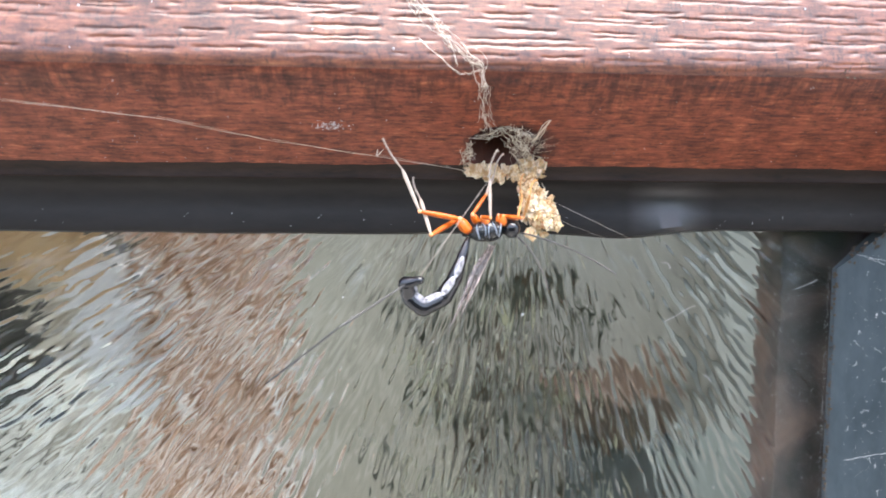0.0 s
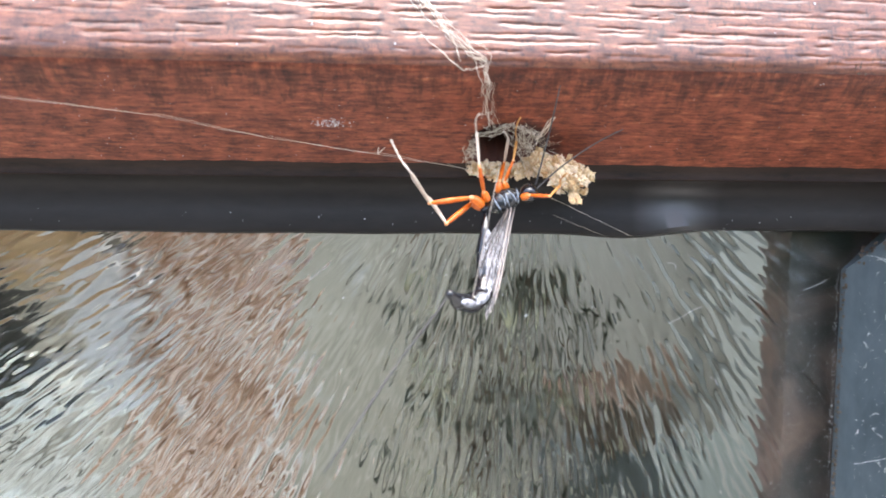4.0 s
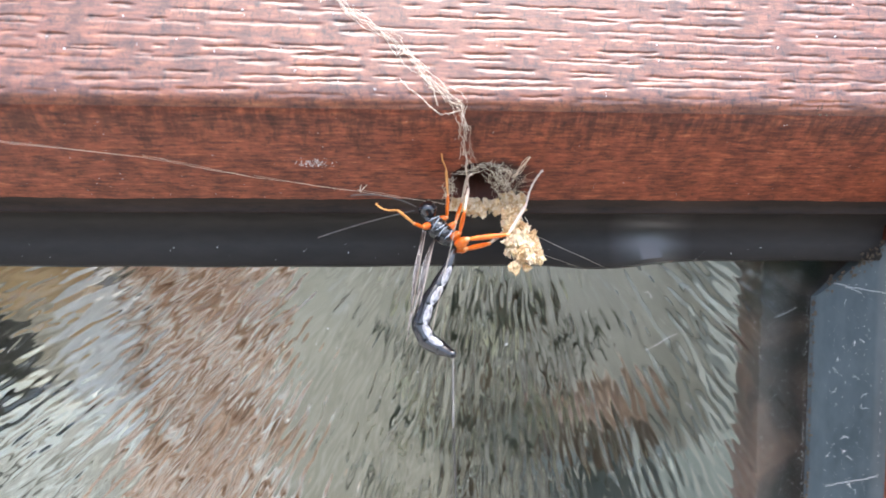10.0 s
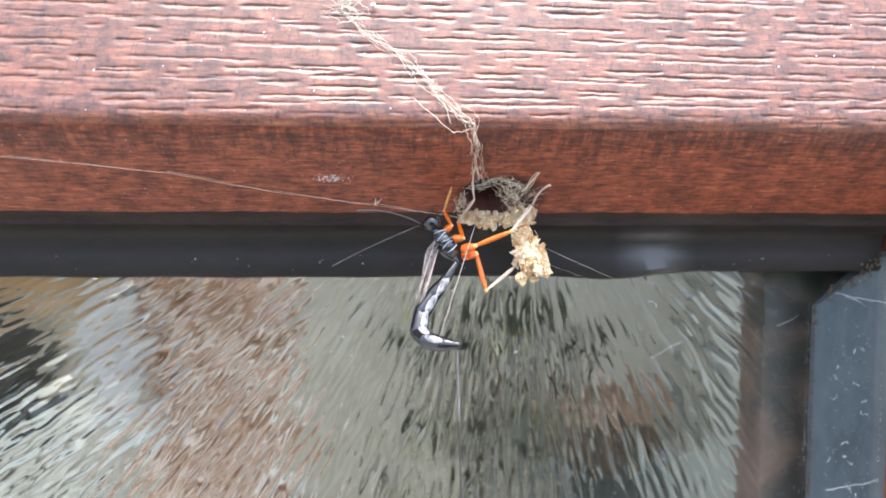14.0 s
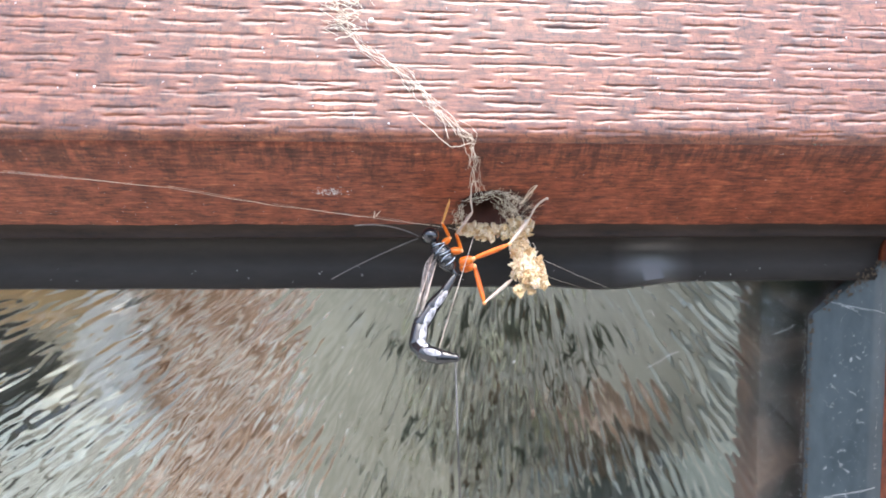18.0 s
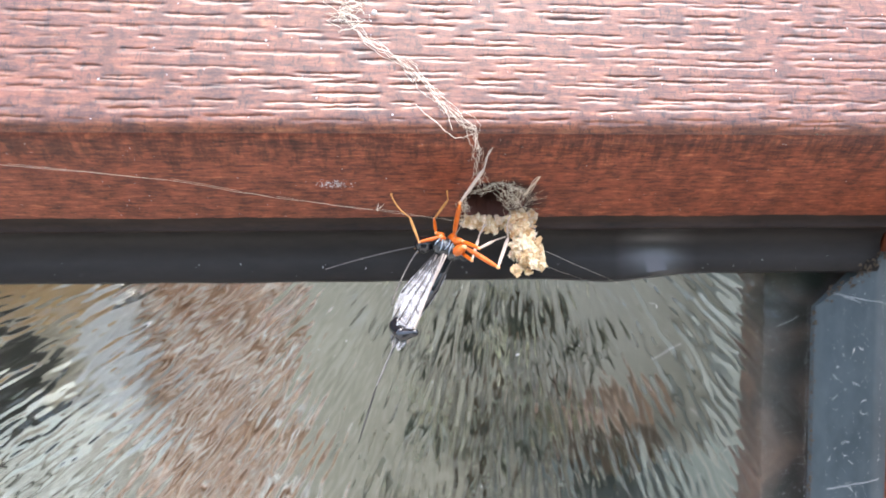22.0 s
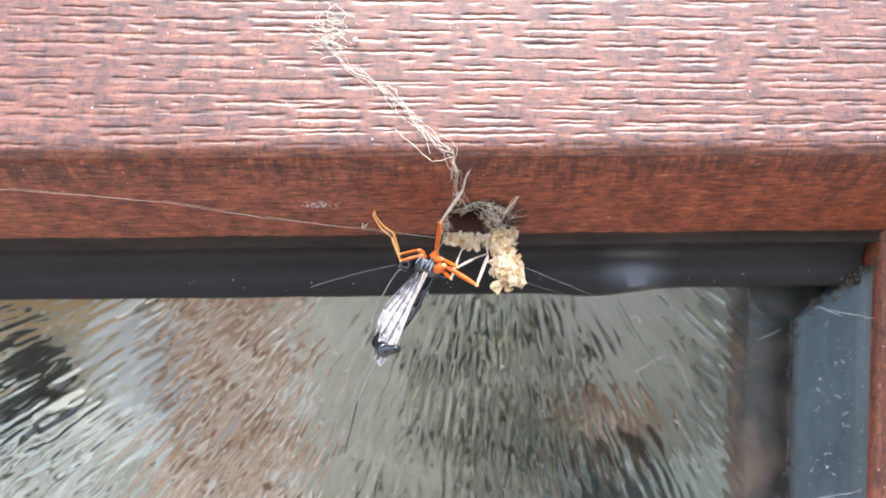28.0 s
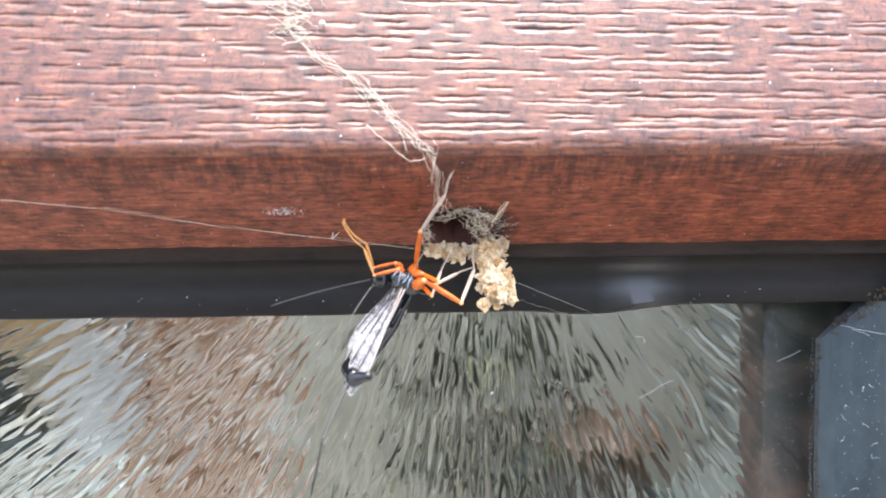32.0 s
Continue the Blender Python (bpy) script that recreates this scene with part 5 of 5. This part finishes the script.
def wing(name, parent, length, width, label):
    """A clear wing in the x-y plane with raised dark veins."""
    pts = wing_outline(length, width)
    bm = bmesh.new()
    for z in (0.012, -0.012):
        ring = [bm.verts.new((x * MM, y * MM, (z + 0.25 * math.sin(x * 0.5) * y / width) * MM)) for x, y in pts]
        bm.faces.new(ring if z > 0 else ring[::-1])
    bm.verts.ensure_lookup_table()
    n = len(pts)
    for i in range(n):
        bm.faces.new((bm.verts[i], bm.verts[(i + 1) % n], bm.verts[n + (i + 1) % n], bm.verts[n + i]))
    bmesh.ops.triangulate(bm, faces=[f for f in bm.faces if len(f.verts) > 4])
    me = from_bm(bm, False)
    w = part(name, me, "wing", parent, label)
    lift = lambda x, y: (x * length, y * width, 0.25 * math.sin(x * length * 0.5) * y)
    paths = [[(0, 0), (0.2, 0.02), (0.45, 0.05), (0.72, 0.08), (0.9, 0.02)], [(0.02, -0.05), (0.3, -0.12), (0.55, -0.2), (0.75, -0.3), (0.95, -0.4)],
             [(0.02, -0.06), (0.25, -0.3), (0.5, -0.52), (0.75, -0.68)], [(0.05, -0.1), (0.25, -0.45), (0.5, -0.78)], [(0.62, 0.07), (0.6, -0.1), (0.56, -0.22)],
             [(0.72, 0.08), (0.8, -0.1), (0.97, -0.22)], [(0.56, -0.22), (0.58, -0.4), (0.52, -0.54)], [(0.36, -0.14), (0.34, -0.38)], [(0.75, -0.3), (0.74, -0.5), (0.72, -0.66)]]
    for i, p in enumerate(paths):
        fine = []
        for a, b in zip(p, p[1:]):
            fine += [lift(a[0] + (b[0] - a[0]) * k, a[1] + (b[1] - a[1]) * k) for k in (0, 0.33, 0.66)]
        fine.append(lift(*p[-1]))
        part("vein", tubes([(fine, 0.09 if i == 0 else 0.06 if i < 4 else 0.042)]), "costa" if i == 0 else "vein", w)
    return w


def head_mesh():
    bm = bmesh.new()
    bmesh.ops.create_uvsphere(bm, u_segments=24, v_segments=16, radius=0.78 * MM)
    for v in bm.verts:
        x, y, z = v.co
        v.co = (x * 0.95, y * 1.0, z * 0.98 - 0.1 * abs(y))
    return bm


def ball(r, sx, sy, sz):
    bm = bmesh.new()
    bmesh.ops.create_uvsphere(bm, u_segments=18, v_segments=12, radius=r * MM)
    for v in bm.verts:
        v.co = (v.co.x * sx, v.co.y * sy, v.co.z * sz)
    return bm


def wasp():
    w = thing("ichneumon_wasp", "slender glossy black ichneumon wasp with bright orange legs", "wasp", at=(0, 7.5, -9))
    P = {}
    th = part("thorax", lathe([(0, 0.15), (0.1, 0.42), (0.35, 0.68), (0.75, 0.86), (1.15, 0.93), (1.42, 0.86), (1.52, 0.80), (1.65, 0.86), (2.0, 0.82), (2.4, 0.66), (2.75, 0.4), (2.9, 0.16)], 22, 1.1, 0.12), "thorax", w, "blue-black sculptured thorax")
    for x, r, y0 in ((0.55, 0.5, 0.0), (1.1, 0.52, 0.35), (1.15, 0.5, -0.4), (1.85, 0.52, 0.15), (2.2, 0.4, -0.2)):
        part("thorax_plate", ball(r, 0.8, 0.7, 0.62), "thorax", th).location = Vector((x, y0, 0.62)) * MM
    # raised ridges, coloured pale to stand for highlights on black chitin
    for k in range(5):
        x0 = (0.4, 0.8, 1.25, 1.7, 2.15)[k]
        part("ridge", tubes([([(x0 + 0.12 * math.sin(a * 2.3 + 2.6 * k), 0.9 * math.cos(a), 0.98 * math.sin(a) + 0.12) for a in [0.55 + 0.25 * (k % 2) + i * 0.17 for i in range(10)]], [0.01, 0.04, 0.075, 0.05, 0.08, 0.05, 0.07, 0.04, 0.03, 0.01])], 6), "ridge", th)
    part("waist", lathe([(0, 0.22), (0.35, 0.3), (0.7, 0.2)], 10), "black", th).location = Vector((2.7, 0, 0)) * MM
    part("neck", lathe([(0, 0.22), (0.3, 0.3), (0.7, 0.4)], 10), "black", th).location = Vector((-0.45, 0, 0)) * MM
    P["thorax"] = th
    hd = part("head", head_mesh(), "black", w, "shiny black head")
    for s in (-1, 1):
        part("eye", ball(0.36, 0.62, 0.5, 1.0), "black", hd, "large glossy compound eye").location = Vector((0.12, 0.62 * s, 0.02)) * MM
        part("palp", tubes([([(0.3, 0.2 * s, -0.6), (0.55, 0.25 * s, -0.9), (0.5, 0.2 * s, -1.25)], 0.045)], 6), "amber", hd)
    P["head"] = hd
    for i, length in enumerate(ABDOMEN):
        r0 = (0.22, 0.43, 0.6, 0.7, 0.74, 0.72, 0.62)[i]
        r1 = (0.43, 0.6, 0.7, 0.74, 0.72, 0.62, 0.33)[i]
        seg = part("abdomen_segment", lathe([(-r0 * 0.97, r0 * 0.2), (-r0 * 0.8, r0 * 0.58), (-r0 * 0.5, r0 * 0.84), (0.0, r0), (length * 0.4, (r0 + r1) * 0.515), (length * 0.8, r1 * 1.04), (length * 0.93, r1 * 1.07), (length, r1 * 1.02), (length + r1 * 0.4, r1 * 0.85), (length + r1 * 0.7, r1 * 0.4)], 20, 0.94), "black", w)
        if 0 < i < 6:
            plate = part("belly_plate", ball(1.0, length * 0.66, r1 * 0.5, 0.3), "belly", seg, "pale folded belly membrane")
            plate.location = Vector((length * 0.5, r1 * 0.12, (r0 + r1) * 0.36)) * MM
        P["abdomen", i] = seg
    P["needle"] = part("ovipositor", limb(10.5, 0.038, 0.03, 0, 6), "needle", w, "thin straight brown ovipositor drilling up to the hole")
    P["sheath", 0] = part("ovipositor_sheath", limb(6.0, 0.07, 0.09, 0, 8), "sheath", w, "grey-brown trailing ovipositor sheath")
    P["sheath", 1] = part("ovipositor_sheath", limb(9.0, 0.09, 0.08, 0, 8), "sheath", w)
    for k in ("wf_l", "wf_r"):
        P[k] = wing("forewing", w, 9.2, 1.95, "clear silvery forewing with dark veins")
    for k in ("wh_l", "wh_r"):
        P[k] = wing("hindwing", w, 7.2, 1.5, "clear hindwing with dark veins")
    for k in ("ant_l", "ant_r"):
        st = []
        for i in range(33):
            st += [(i * 0.25, 0.066 - i * 0.0006), (i * 0.25 + 0.21, 0.077 - i * 0.0006)]
        P[k] = part("antenna", lathe(st, 8, bend=0.4), "feeler", w, "long dark jointed antenna")
    for leg, (c, f, t, s) in LEG.items():
        k = {"hind": 1.0, "mid": 0.78, "front": 0.68}[leg]
        cols = {"hind": ("orange", "orange", "shin", "foot"), "mid": ("orange", "orange", "shin", "foot"), "front": ("orange", "orange", "amber", "amber")}[leg]
        for side in ("l", "r"):
            n = f"{leg}_{side}"
            P[n, 0] = part("coxa", limb(c, 0.36 * k, 0.26 * k, 0.13 * k), cols[0], w)
            P[n, 1] = part("femur", limb(f, 0.16 * k, 0.15 * k, 0.075 * k), cols[1], w)
            part("trochanter", ball(0.2 * k, 1.3, 1.0, 1.0), "knuckle", P[n, 1], "pale orange joint")
            part("knee", ball(0.17 * k, 1.1, 1.0, 1.0), "knuckle", P[n, 1], "pale orange joint").location = Vector((f, 0, 0)) * MM
            P[n, 2] = part("tibia", limb(t, 0.11 * k, 0.16 * k, 0.03), cols[2], w)
            P[n, 3] = part("tarsus", foot_mesh(s, 0.1 * k + 0.01), cols[3], w)
    return w, P


WASP, PARTS = wasp()


# ---- what moves ----
def blended(a, b, k):
    """A stance between two others; every chain keeps the lengths of its links."""
    out = {}
    for key in a:
        pa, pb = [Vector(p) for p in a[key]], [Vector(p) for p in b[key]]
        pts = [pa[0].lerp(pb[0], k)]
        for i in range(len(pa) - 1):
            da, db = pa[i + 1] - pa[i], pb[i + 1] - pb[i]
            d = da.normalized().slerp(db.normalized(), k) if da.angle(db) < 3.0 else (da.lerp(db, k) + Vector((0, -0.3, 0))).normalized()
            pts.append(pts[-1] + d * (da.length * (1 - k) + db.length * k))
        out[key] = pts
    return out


def framed(p, d, hint):
    x = d.normalized()
    y = hint.cross(x)
    y = y.normalized() if y.length > 1e-3 else x.orthogonal().normalized()
    z = x.cross(y)
    m = Matrix((x, y, z)).transposed().to_4x4()
    m.translation = p * MM
    return m


def motions():
    a, a2, b, c0, c1, c2, c3, d1, d, d2, a3 = stance_a(), stance_a2(), stance_b(), stance_c0(), stance_c1(), stance_c2(), stance_c3(), stance_d1(), stance_d(), stance_d2(), stance_a3()
    keys = [(0, a), (1.6, a2), (2.1, a2), (2.4, a3), (2.6, a3), (3.0, b), (4.5, b), (6.5, c0), (7.0, c1), (11.6, c1), (12.0, c2), (18.0, c2), (19.0, c3), (20.4, c3), (20.9, d1), (21.05, d1), (21.5, d2), (22.5, d2), (22.8, d), (32.0, d)]
    steps = []
    for (t0, s0), (t1, s1) in zip(keys, keys[1:]):
        steps.append((t0, s0))
        if s0 is not s1:
            steps += [(t0 + (t1 - t0) * k, blended(s0, s1, k)) for k in (0.25, 0.5, 0.75)]
    steps.append(keys[-1])
    base = {}
    walk(WASP, [(t, LEAN @ Matrix.Translation(Vector(s["thorax"][1]) * MM)) for t, s in steps])
    facing = Vector((0, -1, 0))
    for key, ob in PARTS.items():
        chain, link = key if isinstance(key, tuple) else (key, 0)
        rows, q, last = [], None, None
        for t, s in steps:
            home = Vector(s["thorax"][1])
            pts = [Vector(p) for p in s[chain]]
            p, way = pts[link], pts[link + 1] - pts[link]
            if chain == "head":
                p = pts[0] + way * min(1.0, 0.8 / max(way.length, 0.01))
            if chain in ("thorax", "head"):
                m = framed(p - home, way, facing)
            elif chain == "abdomen":
                m = framed(p - home, way, Vector(s["belly"][1]) - Vector(s["belly"][0]))
            elif chain[0] == "w":
                m = framed(p - home, way, Vector(s["lean"][1]) - Vector(s["lean"][0]))
            else:
                u = way.normalized()
                q = Vector((1, 0, 0)).rotation_difference(u) if q is None else last.rotation_difference(u) @ q
                last = u
                m = Matrix.LocRotScale((p - home) * MM, q, None)
            rows.append((t, m))
        walk(ob, rows)
    swing = [(0, 4.7, -8.9, 0), (2.5, 4.7, -8.9, 0), (2.9, 6.8, -6.2, -38), (4.0, 6.8, -6.1, -38), (4.5, 6.7, -6.5, -32), (6.5, 6.0, -6.7, -30), (6.9, 4.9, -8.9, 0), (11.6, 4.9, -8.9, 0), (12.0, 4.8, -8.9, 4), (20.3, 4.8, -8.9, 4), (20.9, 4.4, -7.9, 8), (32.0, 4.4, -7.9, 8)]
    walk(CLUMP, [(t, LEAN @ pose(x * MM, 7.4 * MM, z * MM, 0, r, 0)) for t, x, z, r in swing])


motions()
